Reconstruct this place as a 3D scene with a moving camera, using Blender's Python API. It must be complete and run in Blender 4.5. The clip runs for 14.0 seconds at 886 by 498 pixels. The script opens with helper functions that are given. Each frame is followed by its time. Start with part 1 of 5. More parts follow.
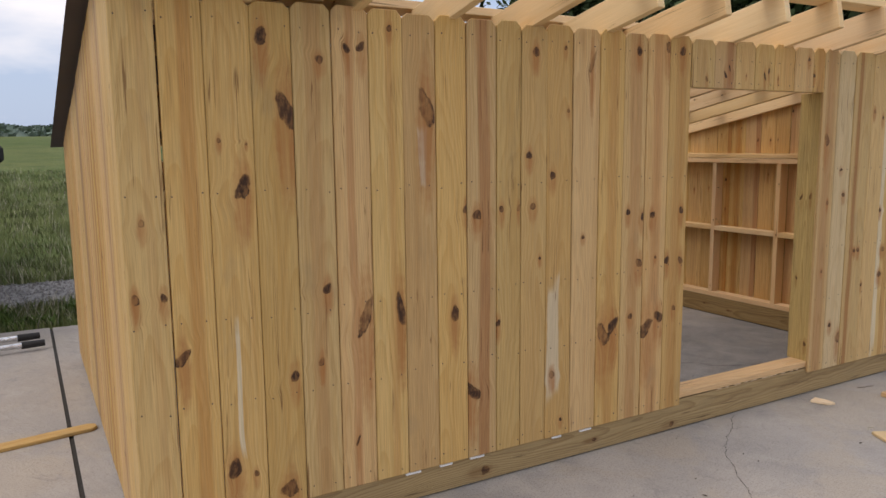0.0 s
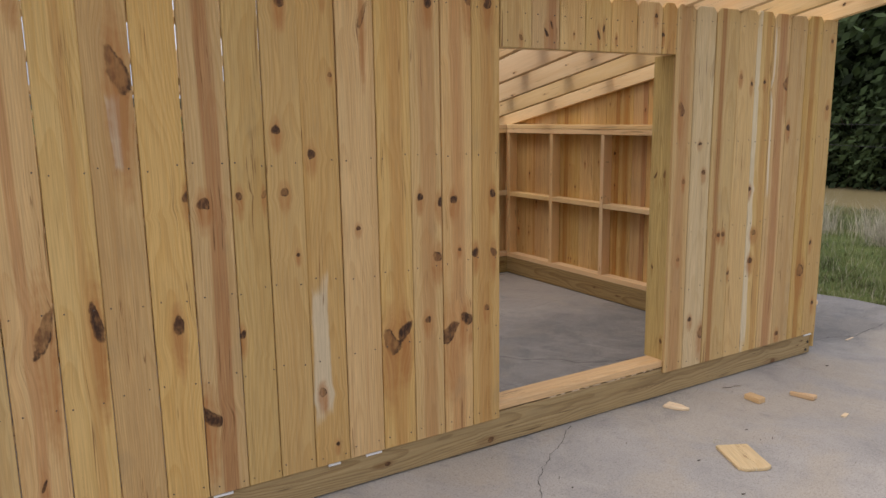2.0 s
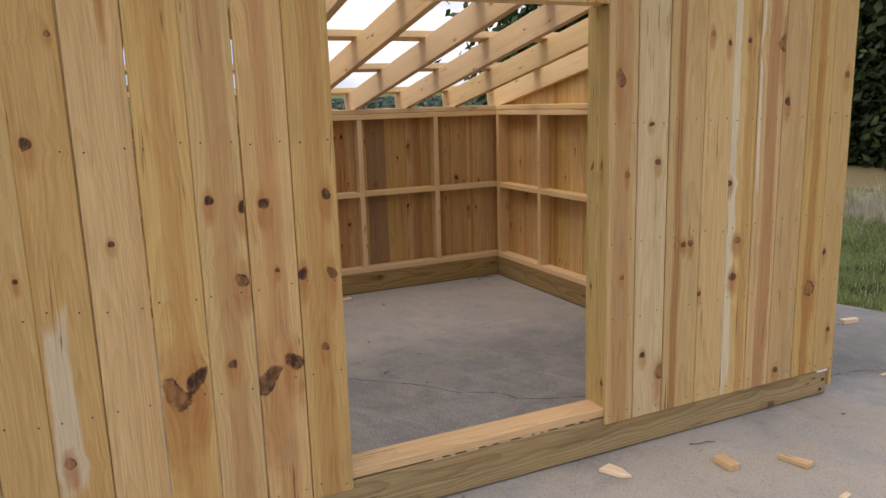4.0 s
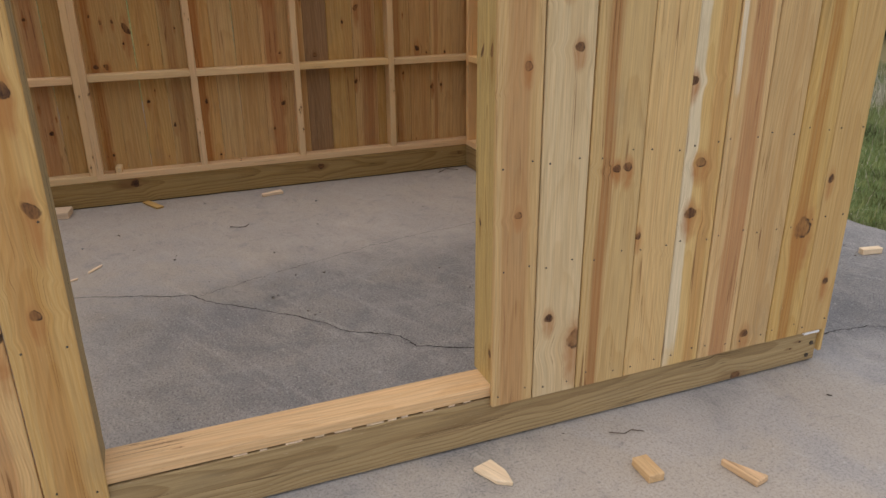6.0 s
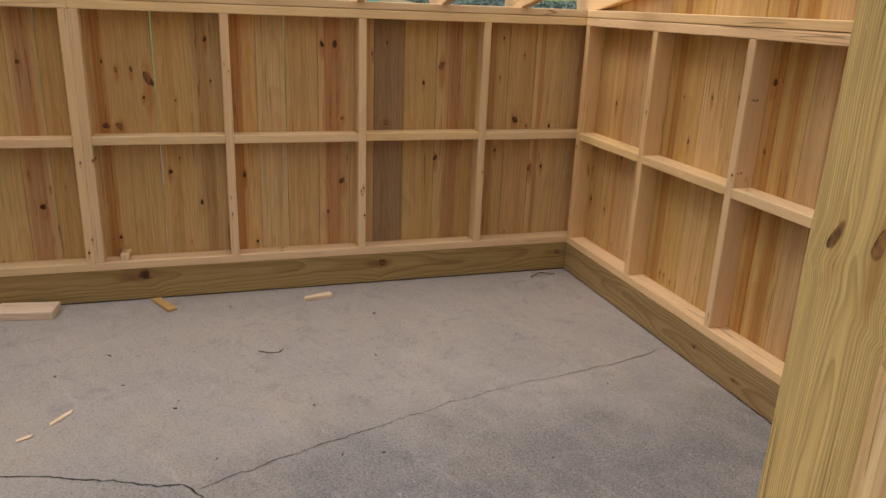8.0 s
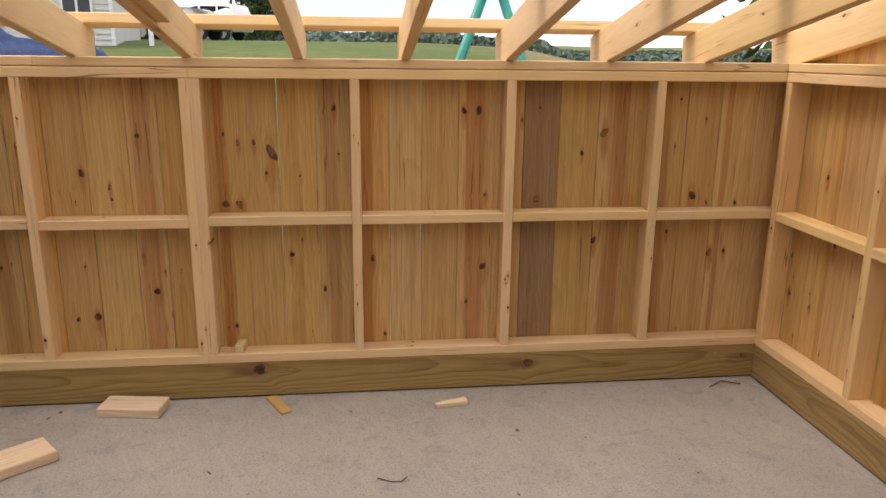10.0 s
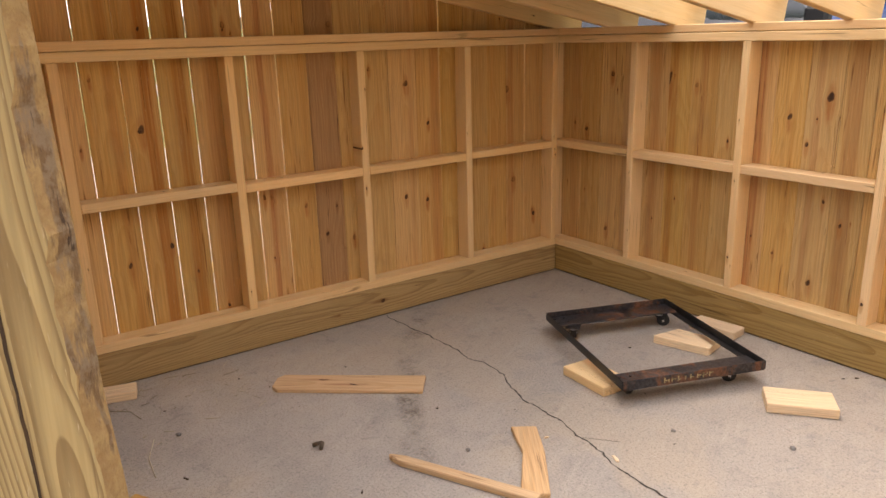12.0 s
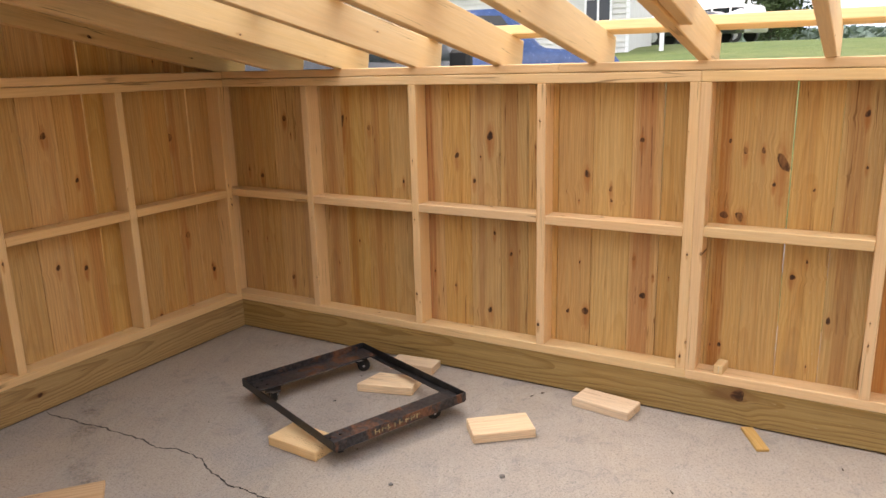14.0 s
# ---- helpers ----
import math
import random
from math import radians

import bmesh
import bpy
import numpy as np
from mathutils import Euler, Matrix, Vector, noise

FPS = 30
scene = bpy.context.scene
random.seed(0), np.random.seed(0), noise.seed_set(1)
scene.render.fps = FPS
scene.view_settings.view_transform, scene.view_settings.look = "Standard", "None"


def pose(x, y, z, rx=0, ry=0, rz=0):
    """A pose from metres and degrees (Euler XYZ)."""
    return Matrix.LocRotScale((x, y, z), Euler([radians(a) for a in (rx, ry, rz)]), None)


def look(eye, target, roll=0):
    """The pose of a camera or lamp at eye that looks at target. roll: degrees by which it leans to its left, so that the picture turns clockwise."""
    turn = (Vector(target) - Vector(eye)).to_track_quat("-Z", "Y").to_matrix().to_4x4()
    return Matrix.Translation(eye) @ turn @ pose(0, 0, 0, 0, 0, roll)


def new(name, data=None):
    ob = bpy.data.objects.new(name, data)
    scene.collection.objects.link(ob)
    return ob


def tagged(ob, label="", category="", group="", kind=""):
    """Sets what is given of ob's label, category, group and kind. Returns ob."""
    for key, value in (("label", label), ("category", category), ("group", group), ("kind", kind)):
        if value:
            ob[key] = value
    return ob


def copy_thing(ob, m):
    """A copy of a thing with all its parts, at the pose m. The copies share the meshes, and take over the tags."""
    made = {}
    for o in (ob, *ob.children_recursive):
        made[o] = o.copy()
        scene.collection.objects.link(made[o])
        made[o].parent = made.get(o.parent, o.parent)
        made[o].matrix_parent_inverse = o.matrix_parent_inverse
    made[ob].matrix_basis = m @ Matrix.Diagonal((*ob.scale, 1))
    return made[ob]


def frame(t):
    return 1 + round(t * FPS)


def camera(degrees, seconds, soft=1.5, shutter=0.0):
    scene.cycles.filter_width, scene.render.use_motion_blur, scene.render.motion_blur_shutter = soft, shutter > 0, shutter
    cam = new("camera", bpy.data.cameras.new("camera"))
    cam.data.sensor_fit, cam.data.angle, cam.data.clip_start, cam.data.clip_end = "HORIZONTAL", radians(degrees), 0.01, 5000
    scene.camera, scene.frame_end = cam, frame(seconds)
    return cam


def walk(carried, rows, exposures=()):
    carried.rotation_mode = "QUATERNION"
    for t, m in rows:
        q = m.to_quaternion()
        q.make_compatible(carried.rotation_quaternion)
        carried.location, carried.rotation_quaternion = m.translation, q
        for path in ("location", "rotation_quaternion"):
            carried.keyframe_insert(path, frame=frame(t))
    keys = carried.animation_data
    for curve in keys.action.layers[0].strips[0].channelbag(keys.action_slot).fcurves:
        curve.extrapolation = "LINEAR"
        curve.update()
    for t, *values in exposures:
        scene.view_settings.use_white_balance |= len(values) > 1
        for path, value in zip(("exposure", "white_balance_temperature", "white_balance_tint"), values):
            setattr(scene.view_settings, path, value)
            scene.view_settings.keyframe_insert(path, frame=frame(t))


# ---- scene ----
cam = camera(61.7, 14.0)
PATH = [
    (0, (-0.286, -2.59, 1.458), (0.69, -0.867, 1.181), -0.6),
    (0.5, (-0.089, -2.491, 1.47), (0.949, -0.803, 1.201), -0.8),
    (1, (0.172, -2.535, 1.456), (1.178, -0.823, 1.214), -2.0),
    (1.5, (0.427, -2.573, 1.444), (1.32, -0.818, 1.096), -1.8),
    (2, (0.727, -2.527, 1.452), (1.757, -0.849, 1.098), -0.8),
    (2.2, (0.842, -2.505, 1.436), (1.921, -0.856, 1.092), -0.9),
    (4.3, (2.054, -2.198, 1.394), (2.747, -0.369, 0.979), -2.0),
    (4.4, (2.109, -2.191, 1.39), (2.752, -0.354, 0.933), -1.9),
    (4.5, (2.14, -2.179, 1.378), (2.763, -0.351, 0.858), -1.5),
    (5, (2.388, -2.037, 1.336), (3.124, -0.326, 0.607), 0.6),
    (5.5, (2.594, -1.871, 1.349), (3.507, -0.28, 0.553), 2.2),
    (6, (2.776, -1.694, 1.367), (3.46, 0.037, 0.635), -0.5),
    (6.5, (2.791, -1.384, 1.349), (3.374, 0.414, 0.694), 1.4),
    (7, (2.806, -1.09, 1.361), (3.434, 0.704, 0.738), 2.1),
    (7.2, (2.84, -0.96, 1.353), (3.448, 0.844, 0.738), 2.2),
    (9.3, (2.984, -0.05, 1.396), (3.558, 1.752, 0.745), 2.5),
    (9.5, (2.983, -0.003, 1.397), (3.488, 1.835, 0.789), 2.0),
    (10, (3.045, 0.063, 1.378), (3.277, 1.985, 0.875), 0.6),
    (10.5, (3.108, 0.091, 1.383), (2.498, 1.95, 0.969), -2.4),
    (11, (3.132, 0.044, 1.355), (1.781, 1.456, 0.929), -3.5),
    (11.5, (3.137, 0.038, 1.357), (1.595, 1.225, 0.893), -2.9),
    (12, (3.136, 0.04, 1.356), (1.559, 1.135, 0.798), -1.6),
    (12.5, (3.141, 0.034, 1.359), (1.527, 1.073, 0.798), -1.7),
    (13, (3.13, 0.048, 1.352), (1.584, 1.188, 0.795), -1.0),
    (13.5, (3.098, 0.09, 1.334), (1.734, 1.466, 0.837), 0.8),
    (14, (2.989, 0.163, 1.375), (2.013, 1.84, 0.891), -1.5),
]
EXPOSURES = [(0, -0.06, 7000, 17), (1.0, 0.03, 6950, 17), (2.2, 0.03, 7050, 17), (5.0, 0.17, 7000, 17), (6.2, 0.20, 7000, 16), (7.2, 0.35, 7000, 16), (9.3, 0.76, 7450, 18), (10.5, 0.88, 7600, 18), (12.0, 1.63, 7800, 19), (13.4, 1.63, 7650, 18), (14.0, 1.52, 7400, 17)]
walk(cam, [(t, look(eye, target, roll)) for t, eye, target, roll in PATH], EXPOSURES)


# ---------------------------------------------------------------- world, sun
SUN_EL, SUN_AZ = 62.0, 280.0
world = bpy.data.worlds.new("World")
scene.world = world
world.use_nodes = True
wn, wl = world.node_tree.nodes, world.node_tree.links
wn.clear()
w_out = wn.new("ShaderNodeOutputWorld")
w_bg = wn.new("ShaderNodeBackground")
w_sky = wn.new("ShaderNodeTexSky")
w_sky.sky_type, w_sky.sun_disc = "NISHITA", False
w_sky.sun_elevation, w_sky.sun_rotation = radians(SUN_EL), radians(SUN_AZ)
w_sky.air_density, w_sky.dust_density = 1.0, 2.0
w_co = wn.new("ShaderNodeTexCoord")
w_map = wn.new("ShaderNodeMapping")
w_map.inputs["Scale"].default_value = (1.0, 1.0, 3.0)
w_noise = wn.new("ShaderNodeTexNoise")
w_noise.inputs["Scale"].default_value, w_noise.inputs["Detail"].default_value = 2.2, 6.0
w_ramp = wn.new("ShaderNodeValToRGB")
w_ramp.color_ramp.elements[0].position, w_ramp.color_ramp.elements[1].position = 0.40, 0.60
w_mix = wn.new("ShaderNodeMix")
w_mix.data_type = "RGBA"
w_mix.inputs["B"].default_value = (13.5, 13.6, 13.8, 1)   # bright cloud
wl.new(w_co.outputs["Generated"], w_map.inputs["Vector"])
wl.new(w_map.outputs["Vector"], w_noise.inputs["Vector"])
wl.new(w_noise.outputs["Fac"], w_ramp.inputs["Fac"])
wl.new(w_ramp.outputs["Color"], w_mix.inputs["Factor"])
w_haze = wn.new("ShaderNodeMix")
w_haze.data_type = "RGBA"
w_haze.inputs["Factor"].default_value = 0.68
w_haze.inputs["B"].default_value = (6.9, 9.2, 12.9, 1)     # thin high haze
wl.new(w_sky.outputs["Color"], w_haze.inputs["A"])
wl.new(w_haze.outputs["Result"], w_mix.inputs["A"])
wl.new(w_mix.outputs["Result"], w_bg.inputs["Color"])
w_bg.inputs["Strength"].default_value = 0.085
wl.new(w_bg.outputs["Background"], w_out.inputs["Surface"])

sun = new("sun", bpy.data.lights.new("sun", "SUN"))
sun.data.energy, sun.data.angle, sun.data.color = 1.2, radians(30), (1.0, 0.95, 0.88)
_az, _el = radians(SUN_AZ), radians(SUN_EL)
_to = Vector((math.sin(_az) * math.cos(_el), math.cos(_az) * math.cos(_el), math.sin(_el)))
sun.matrix_world = look(_to * 50, (0, 0, 0))


# ---------------------------------------------------------------- node helpers
class Net:
    """A small writer of shader nodes."""

    def __init__(self, name):
        self.mat = bpy.data.materials.new(name)
        self.mat.use_nodes = True
        self.n, self.l = self.mat.node_tree.nodes, self.mat.node_tree.links
        self.bsdf = self.n["Principled BSDF"]

    def put(self, sock, v):
        if isinstance(v, bpy.types.NodeSocket):
            self.l.new(v, sock)
        elif v is not None:
            sock.default_value = v

    def math(self, op, a, b=None, c=None, clamp=False):
        nd = self.n.new("ShaderNodeMath")
        nd.operation, nd.use_clamp = op, clamp
        for i, v in enumerate((a, b, c)):
            self.put(nd.inputs[i], v)
        return nd.outputs[0]

    def mixc(self, f, a, b, blend="MIX"):
        nd = self.n.new("ShaderNodeMix")
        nd.data_type, nd.blend_type = "RGBA", blend
        self.put(nd.inputs["Factor"], f)
        for s, v in (("A", a), ("B", b)):
            self.put(nd.inputs[s], (*v, 1) if isinstance(v, tuple) and len(v) == 3 else v)
        return nd.outputs["Result"]

    def smooth(self, v, lo, hi, a=0.0, b=1.0):
        nd = self.n.new("ShaderNodeMapRange")
        nd.interpolation_type = "SMOOTHSTEP"
        for i, x in enumerate((v, lo, hi, a, b)):
            self.put(nd.inputs[i], x)
        return nd.outputs[0]

    def noise(self, vec, scale, detail=3.0, rough=0.5, dist=0.0):
        nd = self.n.new("ShaderNodeTexNoise")
        self.put(nd.inputs["Vector"], vec)
        for k, v in (("Scale", scale), ("Detail", detail), ("Roughness", rough), ("Distortion", dist)):
            self.put(nd.inputs[k], v)
        return nd.outputs["Fac"]

    def coords(self, kind="Object"):
        return self.n.new("ShaderNodeTexCoord").outputs[kind]

    def split(self, v):
        nd = self.n.new("ShaderNodeSeparateXYZ")
        self.put(nd.inputs[0], v)
        return nd.outputs

    def join(self, x, y, z):
        nd = self.n.new("ShaderNodeCombineXYZ")
        for i, v in enumerate((x, y, z)):
            self.put(nd.inputs[i], v)
        return nd.outputs[0]

    def rand(self):
        return self.n.new("ShaderNodeObjectInfo").outputs["Random"]

    def prop(self, name):
        nd = self.n.new("ShaderNodeAttribute")
        nd.attribute_type, nd.attribute_name = "OBJECT", name
        return nd

    def bump(self, h, strength, dist):
        nd = self.n.new("ShaderNodeBump")
        self.put(nd.inputs["Height"], h)
        nd.inputs["Strength"].default_value, nd.inputs["Distance"].default_value = strength, dist
        self.l.new(nd.outputs[0], self.bsdf.inputs["Normal"])

    def done(self, color, rough=0.6, metal=0.0, spec=None):
        self.put(self.bsdf.inputs["Base Color"], (*color, 1) if isinstance(color, tuple) and len(color) == 3 else color)
        self.put(self.bsdf.inputs["Roughness"], rough)
        self.put(self.bsdf.inputs["Metallic"], metal)
        if spec is not None:
            self.bsdf.inputs["Specular IOR Level"].default_value = spec
        return self.mat


def wood(name, pale, deep, heart, knots=6, spread=0.12, rough=0.62, ring_scale=150.0, dirt=0.25, late_mix=0.42, warp=1.0, cup=0.3, red=0.5, grain=1.0):
    """Sawn softwood. Local z runs along the piece, x across it. The properties k0.. of an object hold its knots
    (x, z, half height, width to height); 'heart' its heartwood streak (x, half width, strength); 'sap' a pale streak."""
    g = Net(name)
    x, y, z = g.split(g.coords())
    r = g.rand()
    r2 = g.math("FRACT", g.math("MULTIPLY", r, 17.31))
    off = g.math("MULTIPLY", r, 61.0)
    mask = dark = halo = push = rim = None
    patch = g.noise(g.join(g.math("MULTIPLY", x, 60), y, g.math("ADD", g.math("MULTIPLY", z, 26), off)), 1.0, 4, 0.65)
    wob = g.math("MULTIPLY", g.math("SUBTRACT", g.noise(g.join(g.math("MULTIPLY", x, 34), y, g.math("ADD", g.math("MULTIPLY", z, 26), off)), 1.0, 4, 0.55), 0.5), 1.15)
    for i in range(knots):
        k = g.prop("k%d" % i)
        kx, kz, ks = g.split(k.outputs["Vector"])
        s = g.math("MAXIMUM", ks, 0.0002)
        # lean and width are packed in one value
        step = g.math("FLOOR", g.math("DIVIDE", k.outputs["Alpha"], 10.0))
        aspect = g.math("SUBTRACT", k.outputs["Alpha"], g.math("MULTIPLY", step, 10.0))
        ang = g.math("MULTIPLY", g.math("SUBTRACT", step, 9.0), radians(10))
        ca, sa = g.math("COSINE", ang), g.math("SINE", ang)
        ox, oz = g.math("SUBTRACT", x, kx), g.math("SUBTRACT", z, kz)
        rx = g.math("ADD", g.math("MULTIPLY", ox, ca), g.math("MULTIPLY", oz, sa))
        rz = g.math("SUBTRACT", g.math("MULTIPLY", oz, ca), g.math("MULTIPLY", ox, sa))
        wide = g.math("MULTIPLY", s, g.math("MULTIPLY", g.math("MAXIMUM", aspect, 0.1), 0.85))
        dx, dz = g.math("DIVIDE", rx, wide), g.math("DIVIDE", rz, s)
        # pointed at one end
        dx = g.math("MULTIPLY", dx, g.math("ADD", 1.15, g.math("MULTIPLY", dz, 0.35)))
        d = g.math("SQRT", g.math("ADD", g.math("MULTIPLY", dx, dx), g.math("MULTIPLY", dz, dz)))
        dw = g.math("ADD", d, wob)
        # each knot has its own tone, from a pale ring to a dark plug
        tone = g.math("FRACT", g.math("MULTIPLY", g.math("ADD", g.math("ADD", kz, ks), kx), 53.3))
        m = g.math("MULTIPLY", g.smooth(dw, 1.06, 0.80), g.smooth(tone, 0.0, 0.4, 0.62, 1.0))
        core = g.math("MULTIPLY", g.smooth(dw, 1.0, 0.5), g.smooth(tone, 0.2, 0.7, 0.0, 1.0))
        ux, uz = g.math("DIVIDE", ox, g.math("MULTIPLY", wide, 1.5)), g.math("DIVIDE", g.math("ADD", oz, g.math("MULTIPLY", s, 1.3)), g.math("MULTIPLY", s, 4.4))
        dl = g.math("ADD", g.math("ADD", g.math("MULTIPLY", ux, ux), g.math("MULTIPLY", uz, uz)), wob)
        h = g.smooth(dl, 1.25, 0.0)
        p = g.math("MULTIPLY", ox, g.math("EXPONENT", g.math("MULTIPLY", g.math("MULTIPLY", d, d), -0.22)))
        # bark ring, open on one side
        e = g.math("MULTIPLY", g.math("MULTIPLY", g.smooth(dw, 1.10, 0.94), g.smooth(dw, 0.66, 0.9)), g.smooth(g.math("ADD", dx, g.math("MULTIPLY", dz, -0.5)), -0.5, 0.6, 0.12, 1.0))
        rim = e if rim is None else g.math("MAXIMUM", rim, e)
        mask = m if mask is None else g.math("MAXIMUM", mask, m)
        dark = core if dark is None else g.math("MAXIMUM", dark, core)
        halo = h if halo is None else g.math("MAXIMUM", halo, h)
        push = p if push is None else g.math("ADD", push, p)
    xw = x if push is None else g.math("SUBTRACT", x, g.math("MULTIPLY", push, 0.6))
    # growth rings cut along the piece
    drift = g.math("MULTIPLY", g.math("SUBTRACT", g.noise(g.join(off, 3.0, g.math("MULTIPLY", z, 1.1)), 1.0, 2), 0.5), 0.16 * warp)
    cx = g.math("ADD", g.math("ADD", xw, drift), g.math("MULTIPLY", g.math("SUBTRACT", r2, 0.5), 0.11))
    lean = g.math("ADD", g.math("MULTIPLY", z, 0.035), g.math("MULTIPLY", r, 0.35))
    cy = g.math("ADD", g.math("ADD", y, 0.03), lean)
    cy = g.math("ADD", cy, g.math("MULTIPLY", g.math("SUBTRACT", g.noise(g.join(g.math("ADD", off, 7.0), g.math("MULTIPLY", xw, 6.0), g.math("MULTIPLY", z, 2.2)), 1.0, 2), 0.5), 0.05 * warp))
    rad = g.math("SQRT", g.math("ADD", g.math("MULTIPLY", cx, cx), g.math("MULTIPLY", g.math("MULTIPLY", cy, cy), cup)))
    ring = g.math("FRACT", g.math("MULTIPLY", rad, ring_scale))
    late = g.math("MULTIPLY", g.smooth(ring, 0.35, 0.92), g.smooth(ring, 1.0, 0.94))
    fib = g.noise(g.join(g.math("ADD", g.math("MULTIPLY", xw, 210), off), g.math("MULTIPLY", y, 210), g.math("MULTIPLY", z, 5)), 1.0, 4, 0.6)
    band = g.noise(g.join(g.math("ADD", g.math("MULTIPLY", xw, 26), off), g.math("MULTIPLY", y, 8), g.math("MULTIPLY", z, 0.55)), 1.0, 3, 0.5)
    blot = g.noise(g.join(g.math("ADD", g.math("MULTIPLY", x, 7), off), y, g.math("MULTIPLY", z, 3)), 1.0, 4, 0.6)
    col = g.mixc(g.math("MULTIPLY", late, late_mix), pale, deep)
    col = g.mixc(g.smooth(band, 0.44, 0.78, 0.0, 0.48), col, deep)
    # reddish resin streaks and fine drying checks
    streak = g.noise(g.join(g.math("ADD", g.math("MULTIPLY", xw, 62), g.math("ADD", off, 5.0)), g.math("MULTIPLY", y, 8), g.math("MULTIPLY", z, 1.1)), 1.0, 4, 0.6)
    col = g.mixc(g.math("MULTIPLY", g.smooth(streak, 0.57, 0.74, 0.0, red), g.smooth(r2, 0.1, 0.9, 0.3, 1.0)), col, heart)
    hp = g.prop("heart")
    hx, hw, hs = g.split(hp.outputs["Vector"])
    hd = g.math("ADD", g.math("ABSOLUTE", g.math("DIVIDE", g.math("SUBTRACT", g.math("ADD", g.math("ADD", g.math("MULTIPLY", x, 0.75), g.math("MULTIPLY", xw, 0.25)), g.math("MULTIPLY", drift, 0.25)), hx), g.math("MAXIMUM", hw, 0.001))), g.math("MULTIPLY", g.math("SUBTRACT", band, 0.5), 1.6))
    rib = g.noise(g.join(g.math("ADD", g.math("MULTIPLY", x, 130), off), g.math("MULTIPLY", y, 20), g.math("MULTIPLY", z, 0.9)), 1.0, 3, 0.6)
    col = g.mixc(g.math("MULTIPLY", g.math("MULTIPLY", g.smooth(g.math("ADD", hd, g.math("MULTIPLY", g.math("SUBTRACT", rib, 0.5), 0.9)), 1.35, 0.7), g.smooth(rib, 0.25, 0.7, 1.0, 0.68)), hs), col, heart)
    seam = g.math("MULTIPLY", g.smooth(g.math("ABSOLUTE", g.math("SUBTRACT", hd, 0.55)), 0.085, 0.02), g.smooth(g.noise(g.join(off, 9.0, g.math("MULTIPLY", z, 3.2)), 1.0, 3, 0.6), 0.55, 0.63, 0.0, 0.8))
    col = g.mixc(g.math("MULTIPLY", seam, g.smooth(hs, 0.4, 0.8)), col, tuple(c * 0.4 for c in heart))
    sp = g.prop("sap")
    sx, sz, ss = g.split(sp.outputs["Vector"])
    sl = g.math("MAXIMUM", g.math("ABSOLUTE", ss), 0.001)
    sd = g.math("ADD", g.math("MAXIMUM", g.math("DIVIDE", g.math("ABSOLUTE", g.math("SUBTRACT", g.math("ADD", xw, g.math("MULTIPLY", drift, 0.2)), sx)), g.math("MAXIMUM", sp.outputs["Alpha"], 0.002)),
                                   g.math("DIVIDE", g.math("ABSOLUTE", g.math("SUBTRACT", z, sz)), sl)), g.math("MULTIPLY", g.math("SUBTRACT", blot, 0.5), 1.2))
    col = g.mixc(g.smooth(sd, 1.1, 0.8, 0.0, 0.75), col, (0.66, 0.57, 0.41))
    tint = g.smooth(r2, 0.0, 1.0, 1.0 - spread, 1.0 + spread)
    vary = g.n.new("ShaderNodeHueSaturation")
    g.put(vary.inputs["Hue"], g.smooth(r, 0.0, 1.0, 0.4972, 0.5045))
    g.put(vary.inputs["Saturation"], g.smooth(g.math("FRACT", g.math("MULTIPLY", r, 7.7)), 0.0, 1.0, 0.94, 1.06))
    g.put(vary.inputs["Value"], g.math("MULTIPLY", tint, g.smooth(fib, 0.25, 0.75, 1.0 - 0.2 * grain, 1.0 + 0.12 * grain)))
    g.put(vary.inputs["Color"], col)
    col = vary.outputs[0]
    col = g.mixc(g.smooth(blot, 0.55, 0.8, 0.0, dirt), col, (0.23, 0.18, 0.11))
    crk = g.noise(g.join(g.math("ADD", g.math("MULTIPLY", xw, 75), off), g.math("MULTIPLY", y, 30), g.math("MULTIPLY", z, 1.3)), 1.0, 1, 0.4)
    crk = g.math("MULTIPLY", g.smooth(g.math("ABSOLUTE", g.math("SUBTRACT", crk, 0.5)), 0.022, 0.004), g.smooth(g.noise(g.join(g.math("ADD", g.math("MULTIPLY", x, 22), off), 4.0, g.math("MULTIPLY", z, 2.4)), 1.0, 2, 0.5), 0.56, 0.64, 0.0, 0.75))
    col = g.mixc(crk, col, tuple(c * 0.42 for c in heart))
    fleck = g.noise(g.join(g.math("ADD", g.math("MULTIPLY", x, 420), off), g.math("MULTIPLY", y, 100), g.math("MULTIPLY", z, 38)), 1.0, 2, 0.6)
    col = g.mixc(g.smooth(fleck, 0.66, 0.8, 0.0, 0.45 * grain), col, (0.70, 0.60, 0.42))
    col = g.mixc(g.smooth(fleck, 0.34, 0.22, 0.0, 0.4 * grain), col, heart)
    if halo is not None:
        col = g.mixc(g.math("MULTIPLY", halo, g.smooth(streak, 0.3, 0.65, 0.3, 0.85)), col, heart)
        col = g.mixc(g.math("MULTIPLY", mask, g.smooth(patch, 0.3, 0.7, 0.97, 0.72)), col, g.mixc(g.smooth(patch, 0.34, 0.66), (0.095, 0.036, 0.013), (0.25, 0.115, 0.04)))
        col = g.mixc(g.math("MULTIPLY", dark, g.smooth(patch, 0.66, 0.42, 0.5, 0.95)), col, (0.036, 0.016, 0.009))
        col = g.mixc(g.math("MULTIPLY", rim, g.smooth(patch, 0.66, 0.4, 0.3, 0.95)), col, (0.04, 0.018, 0.009))
    g.bump(g.math("ADD", g.math("MULTIPLY", fib, 0.6), g.math("MULTIPLY", late, 0.4)), 0.25, 0.0012)
